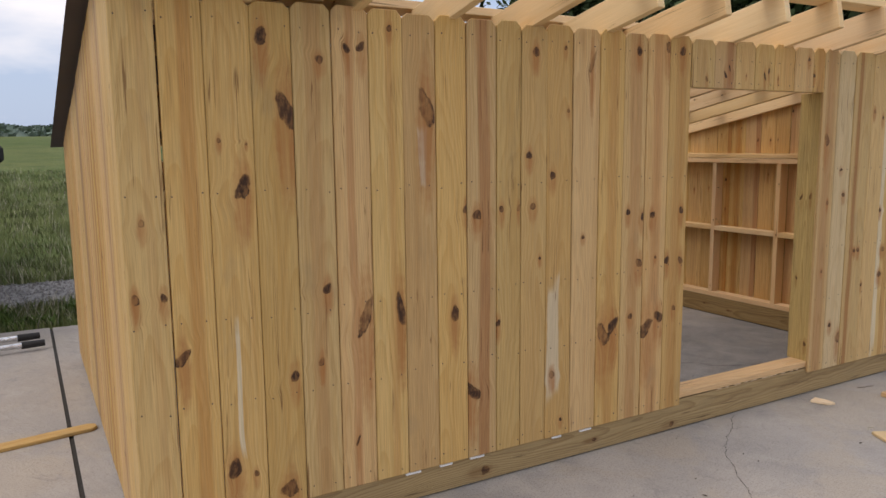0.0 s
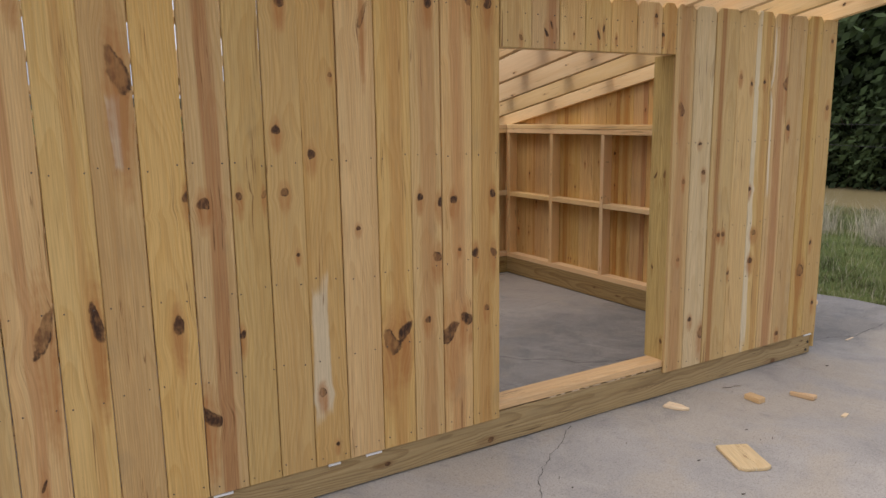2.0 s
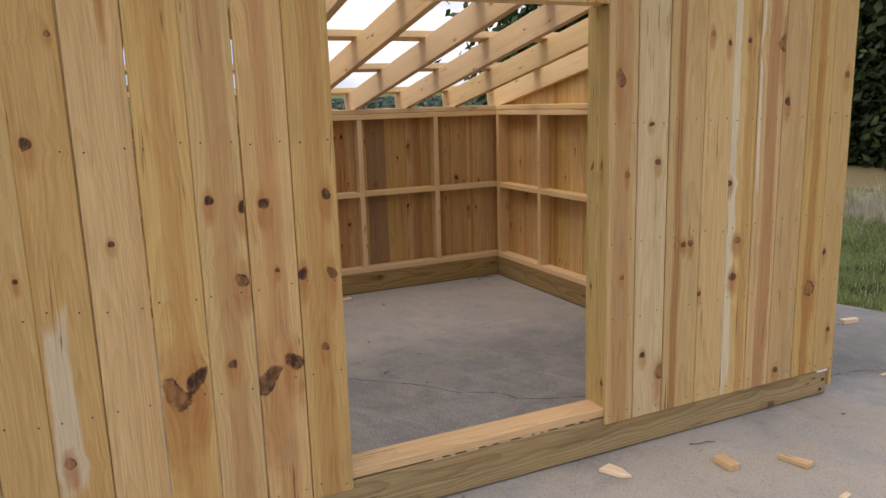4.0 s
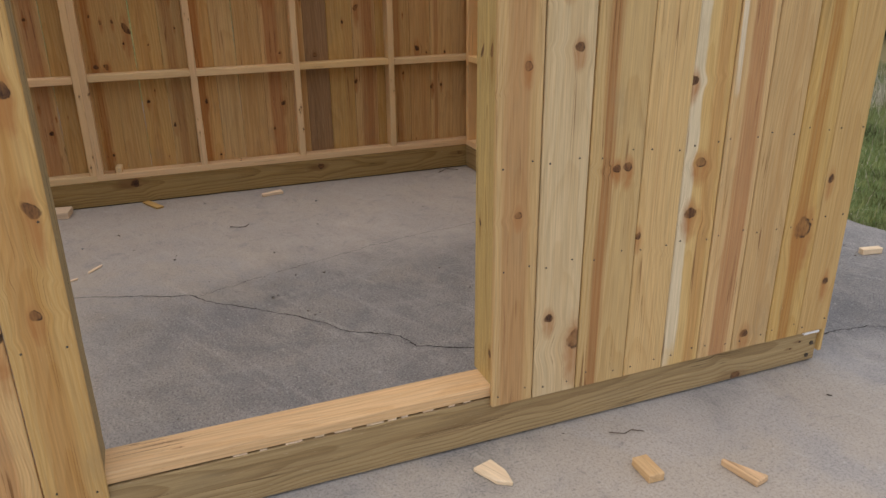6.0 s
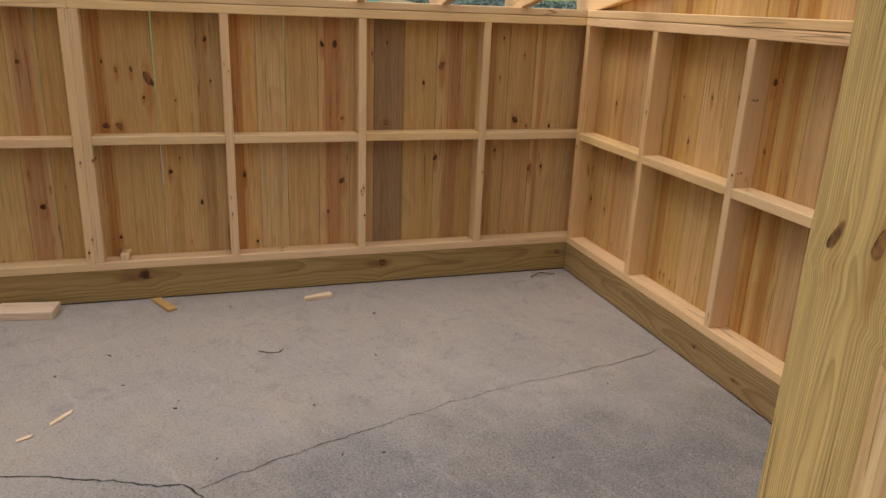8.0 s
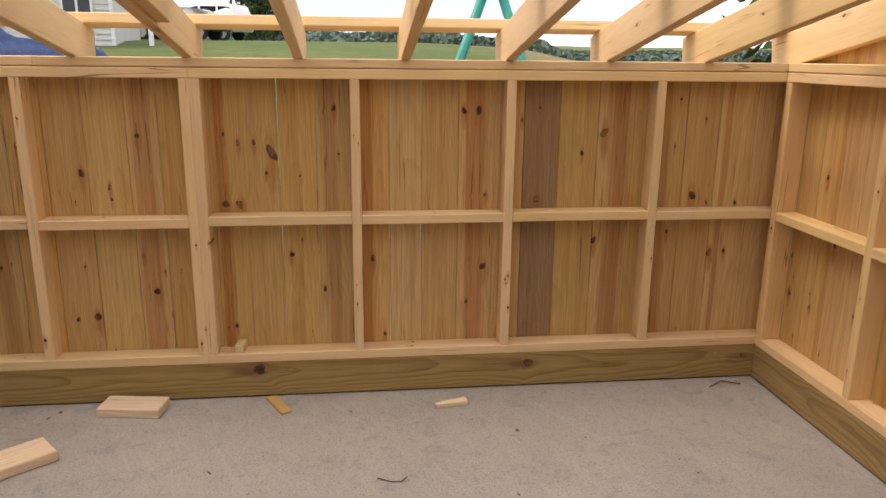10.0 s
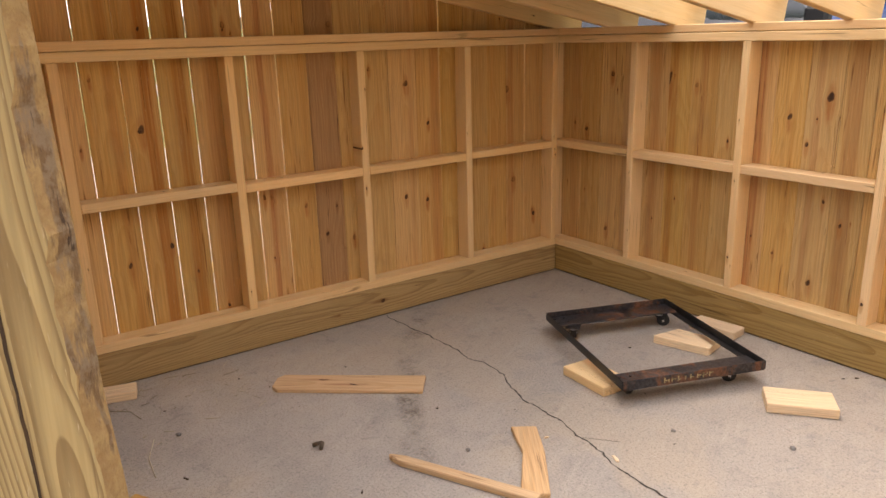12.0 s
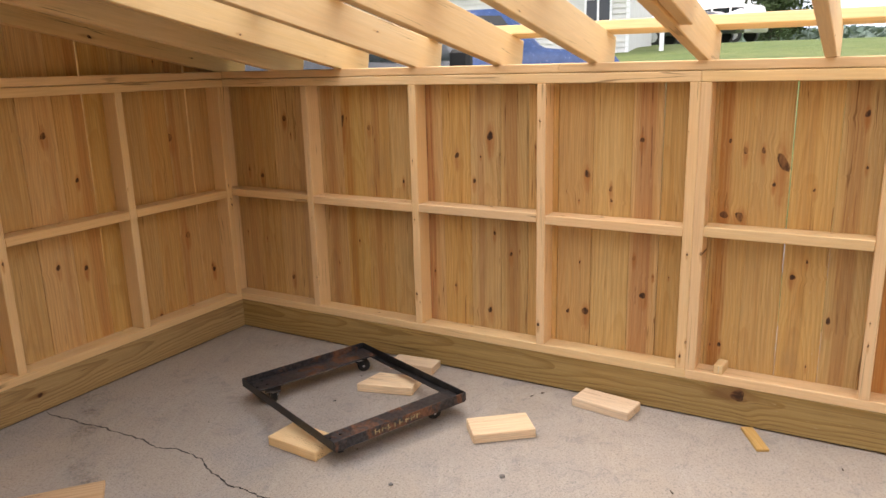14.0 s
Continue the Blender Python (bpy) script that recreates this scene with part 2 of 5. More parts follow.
    return g.done(col, g.smooth(fib, 0.2, 0.8, rough - 0.06, rough + 0.12), spec=0.3)


M_BOARD = wood("fence_pine", (0.60, 0.395, 0.168), (0.46, 0.25, 0.075), (0.375, 0.15, 0.043), knots=7, spread=0.085, late_mix=0.31, red=0.36, grain=0.95, dirt=0.38)
M_STUD = wood("framing_spruce", (0.79, 0.565, 0.305), (0.68, 0.43, 0.195), (0.54, 0.31, 0.135), knots=4, spread=0.06, dirt=0.08, late_mix=0.16, ring_scale=125.0, red=0.12, grain=0.4)
M_TREAT = wood("treated_pine", (0.37, 0.26, 0.115), (0.225, 0.14, 0.052), (0.19, 0.10, 0.038), knots=6, spread=0.08, dirt=0.35, late_mix=0.65, ring_scale=125.0)
M_POST = wood("treated_post", (0.375, 0.28, 0.125), (0.185, 0.115, 0.045), (0.26, 0.14, 0.05), knots=4, spread=0.03, dirt=0.45, late_mix=0.75, ring_scale=470.0, warp=1.1, cup=0.08, red=0.3)
# lighter copy of the post wood: stronger light on the right post, as colour
M_POST_LIT = wood("lit_treated_post", (0.55, 0.41, 0.17), (0.33, 0.21, 0.075), (0.34, 0.19, 0.06), knots=4, spread=0.03, dirt=0.2, late_mix=0.6, ring_scale=420.0, warp=1.1, cup=0.08, red=0.3)
M_SCRAP = wood("weathered_scrap", (0.60, 0.42, 0.25), (0.47, 0.29, 0.145), (0.33, 0.15, 0.075), knots=3, spread=0.08, dirt=0.2)
M_SILL = wood("sill_spruce", (0.66, 0.45, 0.245), (0.54, 0.33, 0.155), (0.42, 0.22, 0.095), knots=3, spread=0.04, dirt=0.2)
M_GREYBOARD = wood("weathered_pine", (0.36, 0.225, 0.118), (0.27, 0.155, 0.072), (0.22, 0.115, 0.05), knots=7, spread=0.05)
M_PALE = wood("pale_pine", (0.64, 0.47, 0.26), (0.52, 0.33, 0.15), (0.38, 0.17, 0.06), knots=7, spread=0.03, late_mix=0.3, red=0.2)
M_CUT = wood("fresh_sawn_wood", (0.80, 0.635, 0.44), (0.70, 0.50, 0.31), (0.58, 0.37, 0.21), knots=1, spread=0.06, dirt=0.05, late_mix=0.3, ring_scale=120.0)


def plain(name, color, rough=0.5, metal=0.0, var=0.12, scale=14.0, bump=0.0, spec=None):
    g = Net(name)
    nz = g.noise(g.coords(), scale, 4, 0.6)
    dk = tuple(c * (1 - 2 * var) for c in color)
    lt = tuple(min(1.0, c * (1 + var)) for c in color)
    if bump:
        g.bump(g.noise(g.coords(), scale * 8, 3), bump, 0.002)
    return g.done(g.mixc(g.smooth(nz, 0.3, 0.7), dk, lt), g.smooth(nz, 0.2, 0.8, rough * 0.85, min(1.0, rough * 1.15)), metal, spec)


def concrete():
    g = Net("concrete")
    c = g.coords("Object")
    big = g.noise(c, 0.9, 5, 0.6)
    mid = g.noise(c, 4.5, 6, 0.65, 0.6)
    fine = g.noise(c, 260.0, 3, 0.7)
    sx, deep, sy = g.split(c)          # the panels lie with their local z along the plan's y
    sweep = g.noise(g.join(g.math("MULTIPLY", g.math("ADD", sx, g.math("MULTIPLY", sy, 0.5)), 26), g.math("MULTIPLY", g.math("SUBTRACT", sy, g.math("MULTIPLY", sx, 0.5)), 2.0), 0.0), 1.0, 4, 0.6)
    grit = g.noise(c, 125.0, 4, 0.85)
    col = g.mixc(g.smooth(big, 0.32, 0.68), (0.33, 0.315, 0.30), (0.45, 0.415, 0.375))
    col = g.mixc(g.smooth(mid, 0.46, 0.72, 0.0, 0.45), col, (0.27, 0.262, 0.252))
    col = g.mixc(g.smooth(g.noise(c, 1.5, 6, 0.62, 0.4), 0.47, 0.60, 0.0, 0.6), col, (0.43, 0.375, 0.305))
    edge = g.math("ADD", sy, g.math("MULTIPLY", g.math("SUBTRACT", big, 0.5), 2.6))
    dusty = g.smooth(edge, 1.2, 2.2)
    col = g.mixc(g.math("MULTIPLY", dusty, g.smooth(g.noise(c, 3.0, 6, 0.68, 0.8), 0.35, 0.7, 0.75, 0.25)), col, (0.36, 0.325, 0.288))
    col = g.mixc(g.math("MULTIPLY", dusty, g.smooth(g.noise(c, 11.0, 6, 0.75, 1.0), 0.52, 0.66, 0.0, 0.48)), col, (0.23, 0.228, 0.225))
    wet = g.math("ADD", sy, g.math("MULTIPLY", g.math("SUBTRACT", g.noise(c, 1.6, 5, 0.65), 0.5), 1.3))
    damp = g.math("MULTIPLY", g.math("MULTIPLY", g.smooth(wet, -0.1, 0.3), g.smooth(wet, 1.9, 1.2)), g.smooth(sx, 2.1, 2.8, 0.0, 1.0))
    col = g.mixc(g.math("MULTIPLY", damp, g.smooth(g.noise(c, 5.0, 6, 0.7, 0.7), 0.32, 0.68, 0.86, 0.5)), col, (0.168, 0.168, 0.170))
    col = g.mixc(g.smooth(g.noise(c, 9.0, 5, 0.7, 1.2), 0.56, 0.72, 0.0, 0.45), col, (0.22, 0.215, 0.21))
    col = g.mixc(g.smooth(sweep, 0.5, 0.8, 0.0, 0.3), col, (0.50, 0.47, 0.43))
    # sand and small stones worn bare, more of them where it is damp
    bare = g.smooth(damp, 0.0, 1.0, 0.52, 0.95)
    col = g.mixc(g.math("MULTIPLY", g.smooth(grit, 0.38, 0.5, 0.85, 0.0), bare), col, (0.095, 0.092, 0.09))
    col = g.mixc(g.math("MULTIPLY", g.smooth(grit, 0.55, 0.66, 0.0, 0.5), bare), col, (0.60, 0.57, 0.53))
    stone = g.noise(c, 55.0, 2, 0.6)
    col = g.mixc(g.math("MULTIPLY", g.smooth(stone, 0.60, 0.70, 0.0, 0.6), bare), col, (0.12, 0.118, 0.115))
    col = g.mixc(g.math("MULTIPLY", g.smooth(stone, 0.36, 0.28, 0.0, 0.5), bare), col, (0.55, 0.53, 0.50))
    g.bump(g.math("ADD", g.math("MULTIPLY", grit, 0.7), g.math("MULTIPLY", fine, 0.3)), 0.5, 0.004)
    return g.done(col, g.smooth(mid, 0.3, 0.7, 0.78, 0.92), spec=0.25)


M_CONC = concrete()
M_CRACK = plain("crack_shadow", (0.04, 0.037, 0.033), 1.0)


def bark_edge():
    """Tan wood with torn patches of grey and dark bark."""
    g = Net("bark_edge")
    x, y, z = g.split(g.coords())
    n = g.noise(g.join(g.math("MULTIPLY", x, 40), g.math("MULTIPLY", y, 40), g.math("MULTIPLY", z, 9)), 1.0, 5, 0.65)
    n2 = g.noise(g.coords(), 60.0, 4, 0.7)
    col = g.mixc(g.smooth(n2, 0.3, 0.7), (0.27, 0.18, 0.085), (0.36, 0.265, 0.13))
    col = g.mixc(g.smooth(n, 0.5, 0.58, 0.0, 0.8), col, g.mixc(g.smooth(n2, 0.4, 0.6), (0.20, 0.165, 0.125), (0.12, 0.075, 0.045)))
    col = g.mixc(g.smooth(n, 0.62, 0.66, 0.0, 0.9), col, (0.05, 0.035, 0.026))
    g.bump(g.math("ADD", n, n2), 0.8, 0.004)
    return g.done(col, 0.85, spec=0.2)


M_WANE = bark_edge()
M_CHECK = plain("check_shadow", (0.05, 0.03, 0.015), 1.0)


def meadow():
    g = Net("meadow")
    c = g.coords("Object")
    col = g.mixc(g.smooth(g.noise(c, 0.12, 5, 0.6), 0.4, 0.62), (0.105, 0.155, 0.045), (0.16, 0.185, 0.065))
    col = g.mixc(g.smooth(g.noise(c, 1.3, 6, 0.7), 0.35, 0.7, 0.0, 0.7), col, (0.07, 0.11, 0.035))
    col = g.mixc(g.smooth(g.noise(c, 30.0, 4, 0.7), 0.45, 0.75, 0.0, 0.6), col, (0.16, 0.18, 0.075))
    # a belt of dry grass before the wood
    x, y, z = g.split(c)
    u = g.math("ADD", g.math("MULTIPLY", x, 0.85), g.math("MULTIPLY", y, 0.5))
    u = g.math("ADD", u, g.math("MULTIPLY", g.noise(c, 0.25, 3), 6.0))
    dry = g.math("MULTIPLY", g.math("MULTIPLY", g.smooth(u, 15.0, 17.5), g.smooth(u, 34.0, 27.0)), g.smooth(x, 7.0, 11.0))
    col = g.mixc(g.math("MULTIPLY", dry, 0.8), col, (0.27, 0.205, 0.11))
    g.bump(g.noise(c, 22.0, 5, 0.7), 0.9, 0.05)
    return g.done(col, 0.9, spec=0.15)


M_MEADOW = meadow()
M_BLADE = plain("grass_blade", (0.185, 0.215, 0.085), 0.6, var=0.32, scale=2.2, spec=0.2)
M_WEED = plain("weed_leaf", (0.10, 0.16, 0.04), 0.6, var=0.35, scale=5.0, spec=0.25)
M_STRAW = plain("dry_grass", (0.48, 0.44, 0.34), 0.7, var=0.25, scale=3.0, spec=0.2)
M_GRAVEL = plain("gravel", (0.24, 0.235, 0.23), 0.9, var=0.3, scale=40, bump=0.8)
M_LEAF = plain("foliage", (0.055, 0.085, 0.034), 0.7, var=0.4, scale=0.9, spec=0.2)
# pale and bluish: distance haze put into the leaf colour
M_LEAF_FAR = plain("hazed_far_foliage", (0.15, 0.20, 0.165), 0.8, var=0.3, scale=0.1, spec=0.1)
M_BARK = plain("bark", (0.11, 0.085, 0.065), 0.9, var=0.3, scale=12, bump=0.6)
M_ROOF = plain("brown_sheet_metal", (0.10, 0.075, 0.06), 0.45, 0.3, var=0.15, scale=5)
M_STEEL = plain("black_steel", (0.03, 0.03, 0.033), 0.45, 0.35, var=0.3, scale=22, bump=0.15)
M_RUBBER = plain("black_rubber", (0.018, 0.018, 0.019), 0.7)
M_YELLOW = plain("faded_yellow_paint", (0.33, 0.28, 0.15), 0.7, var=0.3, scale=40)
M_NAIL = plain("nail_head", (0.09, 0.075, 0.06), 0.5, 0.6)
M_TUBE = plain("polished_aluminium", (0.72, 0.73, 0.75), 0.25, 1.0)
M_WHITE = plain("white_paint", (0.78, 0.79, 0.80), 0.35, var=0.03)
M_BLUE = plain("dark_blue_paint", (0.035, 0.075, 0.20), 0.25, var=0.08)
M_DARKCAR = plain("charcoal_paint", (0.05, 0.055, 0.065), 0.25, var=0.08)
M_GLASS = plain("tinted_glass", (0.02, 0.025, 0.03), 0.08, var=0.05)
M_CHROME = plain("alloy", (0.55, 0.56, 0.58), 0.3, 0.9)
M_LAMP = plain("red_lens", (0.45, 0.03, 0.02), 0.25)
M_TEAL = plain("teal_enamel", (0.008, 0.30, 0.235), 0.4, var=0.1)
M_SIDING = plain("pale_vinyl_siding", (0.60, 0.60, 0.57), 0.55, var=0.04, scale=2)
M_SHINGLE = plain("grey_shingle", (0.13, 0.125, 0.12), 0.9, var=0.25, scale=8)
M_WIRE = plain("wire", (0.05, 0.05, 0.055), 0.5, 0.5)
M_PAPER = plain("white_wrap", (0.8, 0.8, 0.79), 0.5, var=0.03)


# ---------------------------------------------------------------- mesh helpers
def mesh_ob(name, bm, mat, parent=None, label="", smooth=False):
    me = bpy.data.meshes.new(name)
    bm.normal_update()
    bm.to_mesh(me)
    bm.free()
    for m in (mat if isinstance(mat, (list, tuple)) else (mat,)):
        me.materials.append(m)
    if smooth:
        for p in me.polygons:
            p.use_smooth = True
    ob = new(name, me)
    if parent is not None:
        ob.parent = parent
    if label:
        ob["label"] = label
    return ob


def part(name, bm, mat, parent, label="", smooth=False):
    return mesh_ob(name, bm, mat, parent, label, smooth)


def thing(name, label, category, group="", kind="", m=None):
    ob = new(name)
    ob.empty_display_size = 0.1
    if m is not None:
        ob.matrix_basis = m
    return tagged(ob, label, category, group, kind)


def box(x0, x1, y0, y1, z0, z1, bevel=0.0, bm=None):
    bm = bm or bmesh.new()
    vs = [bm.verts.new((x, y, z)) for x in (x0, x1) for y in (y0, y1) for z in (z0, z1)]
    fs = [(0, 1, 3, 2), (4, 6, 7, 5), (0, 4, 5, 1), (2, 3, 7, 6), (0, 2, 6, 4), (1, 5, 7, 3)]
    faces = [bm.faces.new([vs[i] for i in f]) for f in fs]
    if bevel:
        edges = {e for f in faces for e in f.edges}
        bmesh.ops.bevel(bm, geom=list(edges), offset=bevel, segments=1, affect="EDGES")
    return bm


def prism(outline, depth, bevel=0.0):
    """A slab of that outline (x, z), from y = 0 to y = depth."""
    bm = bmesh.new()
    a = [bm.verts.new((x, 0, z)) for x, z in outline]
    b = [bm.verts.new((x, depth, z)) for x, z in outline]
    bm.faces.new(a), bm.faces.new(b[::-1])
    n = len(a)
    for i in range(n):
        bm.faces.new((a[i], b[i], b[(i + 1) % n], a[(i + 1) % n]))
    bmesh.ops.recalc_face_normals(bm, faces=bm.faces[:])
    if bevel:
        bmesh.ops.bevel(bm, geom=bm.edges[:], offset=bevel, segments=1, affect="EDGES")
    return bm


def rod(bm, p, q, r0, r1=None, n=8, caps=True):
    p, q = Vector(p), Vector(q)
    r1 = r0 if r1 is None else r1
    u = (q - p).normalized()
    a = u.orthogonal().normalized()
    b = u.cross(a)
    rings = []
    for c, r in ((p, r0), (q, r1)):
        rings.append([bm.verts.new(c + a * (math.cos(2 * math.pi * i / n) * r) + b * (math.sin(2 * math.pi * i / n) * r)) for i in range(n)])
    for i in range(n):
        bm.faces.new((rings[0][i], rings[0][(i + 1) % n], rings[1][(i + 1) % n], rings[1][i]))
    if caps:
        bm.faces.new(rings[0][::-1]), bm.faces.new(rings[1])
    return bm


rng = random.Random(7)


def set_knots(ob, knots, heart=None, sap=None):
    for i, k in enumerate(knots[:7]):
        kx, kz, s, wide, lean = (*k, 0.6, 0)[:5] if len(k) == 3 else (*k, rng.uniform(-30, 30))[:5]
        # the fourth value holds the lean in steps of ten degrees, and after them the width to height
        ob["k%d" % i] = [float(kx), float(kz), float(s) * (0.72 if s < 0.035 else 0.86), 10.0 * (9 + round(lean / 10)) + float(wide)]
    if heart:
        ob["heart"] = [float(v) for v in heart]
    if sap:
        ob["sap"] = [float(v) for v in sap]


def some_knots(width, length, n, big=0.022):
    return [(rng.uniform(-0.42, 0.42) * width, rng.uniform(0.04, 0.96) * length, rng.uniform(0.35, 1.0) * big, rng.uniform(0.5, 1.1)) for _ in range(n)]


def lumber(name, width, thick, length, m, parent, mat, knots=None, bevel=0.003, label=""):
    """A sawn piece: local x across, y through, z along, from the middle of its foot."""
    ob = part(name, box(-width / 2, width / 2, -thick / 2, thick / 2, 0, length, bevel), mat, parent, label)
    ob.matrix_basis = m
    set_knots(ob, some_knots(width, length, rng.choice((1, 2, 3, 4)), 0.011) if knots is None else knots)
    return ob


def up(x, y, z, turn=0):
    return pose(x, y, z, 0, 0, turn)


def along_x(x, y, z, flat=True):
    """Foot at x, running to +x; flat: its broad side lies level."""
    return pose(x, y, z, 0, 90, 0) @ pose(0, 0, 0, 0, 0, 90 if flat else 0)


def along_y(x, y, z, flat=True):
    return pose(x, y, z, -90, 0, 0) @ pose(0, 0, 0, 0, 0, 0 if flat else 90)


# ---------------------------------------------------------------- the shed's measures
LX, LY = 4.88, 3.05                 # outside of the frame
BASE, PLATE, T2 = 0.155, 0.038, 0.038
ST0, ST1 = BASE + PLATE, 1.29       # studs of the low walls
TOP = ST1 + 2 * T2                  # top of the double plate
BLK = 0.725                         # underside of the blocking
FT = 1.955                          # top of the front boards
SLOPE = 0.195
FD = 0.13                           # depth of the front base and door posts
D = 0.0889                          # depth of the studs


def roof_under(y):
    return TOP + (2.96 - y) * SLOPE


def board(parent, x0, x1, z0, z1, m, knots=None, heart=None, sap=None, ear=0.0, slant=0.0, label="", mat=None):
    """A fence board. Local x across, z along, outer face at y = 0, back at y = 0.016. slant: rise of the top from edge to edge."""
    w, h = x1 - x0 - 0.003, z1 - z0
    if ear:
        e, b = ear, -w / 2
        out = [(b, 0), (-b, 0), (-b, h - e), (-b - e, h), (b + e, h), (b, h - e)]
    else:
        out = [(-w / 2, 0), (w / 2, 0), (w / 2, h + slant / 2), (-w / 2, h - slant / 2)]
    ob = part("board", prism(out, 0.016, 0.0028), mat or M_BOARD, parent, label)
    ob.matrix_basis = m @ pose(0, rng.uniform(-0.001, 0.001), 0, 0, rng.uniform(-0.12, 0.12), 0)
    if knots is None:
        knots = some_knots(w, h, rng.choice((2, 3, 4, 5)), 0.03)
    set_knots(ob, knots, heart or (rng.uniform(-0.06, 0.06), rng.uniform(0.012, 0.04), rng.choice((0, 0.2, 0.5, 0.8))), sap)
    return ob


def nails(parent, spots, axis):
    """Nail heads on a face; spots are places, axis the way the face looks."""
    bm = bmesh.new()
    for s in spots:
        s, a = Vector(s), Vector(axis)
        rod(bm, s - a * 0.004, s + a * 0.0012, 0.0034, 0.0028, 6)
    ob = part("nail_heads", bm, M_NAIL, parent, "dark nail heads in rows")
    return tagged(ob, kind="stuff")


# ---------------------------------------------------------------- ground
def hill(x, y):
    """Height of the land round the slab."""
    z = -0.035
    back = max(0.0, y - 7.0)
    side = 0.5 - 0.5 * math.tanh((x - 6.0 - 0.25 * y) / 3.0)
    z += min(2.05, back * 0.08) * (0.25 + 0.75 * side)
    z += min(1.0, max(0.0, y - 38.0) * 0.016) * side
    right = max(0.0, x - 6.5)
    z -= min(1.6, right * 0.035)
    r = math.hypot(x, y)
    if r > 120:
        z += (r - 120) * 0.018 if y > -40 else 0.0
    return z


def build_ground():
    bm = bmesh.new()
    grid = [-900, -500, -300, -200, -140, -100, -70, -50, -36, -26, -19, -14, -10, -7, -5, -3, -1, 1, 3, 5, 6.35, 7, 8.5, 10, 12, 15, 19, 24, 30, 38, 50, 70, 100, 140, 200, 300, 500, 900]
    rows = [[bm.verts.new((x, y, hill(x, y))) for x in grid] for y in grid]
    for j in range(len(grid) - 1):
        for i in range(len(grid) - 1):
            bm.faces.new((rows[j][i], rows[j][i + 1], rows[j + 1][i + 1], rows[j + 1][i]))
    return tagged(mesh_ob("ground", bm, M_MEADOW, smooth=True), "rough green and straw-coloured meadow round the slab", "ground", kind="structure")


build_ground()
SLAB_X = (-0.10, 6.30)


def crack_mesh(pts, width, bm):
    """A crooked open joint: a thin sunken strip, drawn just above the slab."""
    fine = []
    for (ax, ay), (bx, by) in zip(pts, pts[1:]):
        n = max(2, int(math.hypot(bx - ax, by - ay) / 0.012))
        for i in range(n):
            f = i / n
            q = Vector((ax + f * (bx - ax), ay + f * (by - ay), 0.1)) * 9
            j = Vector((noise.noise(q), noise.noise(q + Vector((0, 0, 4))))) * 0.018
            j += Vector((noise.noise(q * 4.5), noise.noise(q * 4.5 + Vector((0, 0, 7))))) * 0.009
            fine.append((ax + f * (bx - ax) + j.x, ay + f * (by - ay) + j.y))
    fine.append(pts[-1])
    prev = None
    for i, (x, y) in enumerate(fine):
        nx, ny = fine[min(i + 1, len(fine) - 1)]
        px, py = fine[max(i - 1, 0)]
        t = Vector((nx - px, ny - py)).normalized()
        w = width * rng.uniform(0.35, 1.25) / 2
        a, b = bm.verts.new((x - t.y * w, y + t.x * w, 0.0012)), bm.verts.new((x + t.y * w, y - t.x * w, 0.0012))
        if prev:
            bm.faces.new((prev[0], prev[1], b, a))
        prev = (a, b)


def build_slab():
    # main slab under the shed, and the strip beside it beyond an open joint
    slab = tagged(new("pavement"), "grey broom-finished concrete slab with fine cracks", "slab", kind="structure")
    main = part("slab_panel", prism([(-0.15, -9.0), (6.45, -9.0), (6.42, -3.0), (6.38, 0.6), (6.28, 1.0), (6.3, 4.2), (-0.15, 4.2)], 0.12), M_CONC, slab)
    main.matrix_basis = Matrix(((1, 0, 0, 0), (0, 0, 1, 0), (0, -1, 0, 0), (0, 0, 0, 1)))
    side = part("slab_panel", prism([(-7.0, -9.0), (-0.172, -9.0), (-0.172, 4.22), (-7.0, 4.22)], 0.12), M_CONC, slab)
    side.matrix_basis = main.matrix_basis.copy()
    part("joint", box(-0.173, -0.149, -9.0, 4.2, -0.1, -0.012), M_CRACK, slab, "dark dirt-filled joint")
    bm = bmesh.new()
    crack_mesh([(2.0, 1.68), (2.352, 1.62), (2.526, 1.564), (2.829, 1.452), (2.949, 1.306), (3.067, 1.202), (3.236, 1.064), (3.362, 0.879), (3.537, 0.771), (3.594, 0.641), (3.80, 0.549), (4.78, 0.25)], 0.0065, bm)
    crack_mesh([(2.87, 1.43), (3.083, 1.513), (3.338, 1.597), (3.619, 1.689), (3.922, 1.771), (4.458, 1.859), (4.79, 1.95)], 0.003, bm)
    crack_mesh([(0.10, 1.79), (0.48, 1.813), (0.775, 1.81), (0.965, 1.831), (1.08, 1.768), (1.205, 1.737), (1.421, 1.741), (1.59, 1.713), (1.753, 1.677), (2.0, 1.66)], 0.007, bm)
    crack_mesh([(2.96, -0.02), (2.732, -0.183), (2.602, -0.259), (2.495, -0.357), (2.2, -0.75), (1.95, -1.3), (1.6, -2.0)], 0.003, bm)
    crack_mesh([(4.95, 0.15), (5.068, 0.135), (5.288, 0.115), (5.465, 0.031), (5.9, 0.1), (6.3, 0.02)], 0.005, bm)
    part("crack", bm, M_CRACK, slab, "hairline cracks")
    return slab


build_slab()

# ---------------------------------------------------------------- walls
front = tagged(new("wall_front"), "front wall of upright knotty pine fence boards with a doorway", "wall", kind="structure")
back = tagged(new("wall_back"), "low back wall of open studs and blocking with pine boards", "wall", kind="structure")
left = tagged(new("wall_left"), "side wall of open studs with gappy pine boards", "wall", kind="structure")
right = tagged(new("wall_right"), "side wall of open studs with pine boards", "wall", kind="structure")

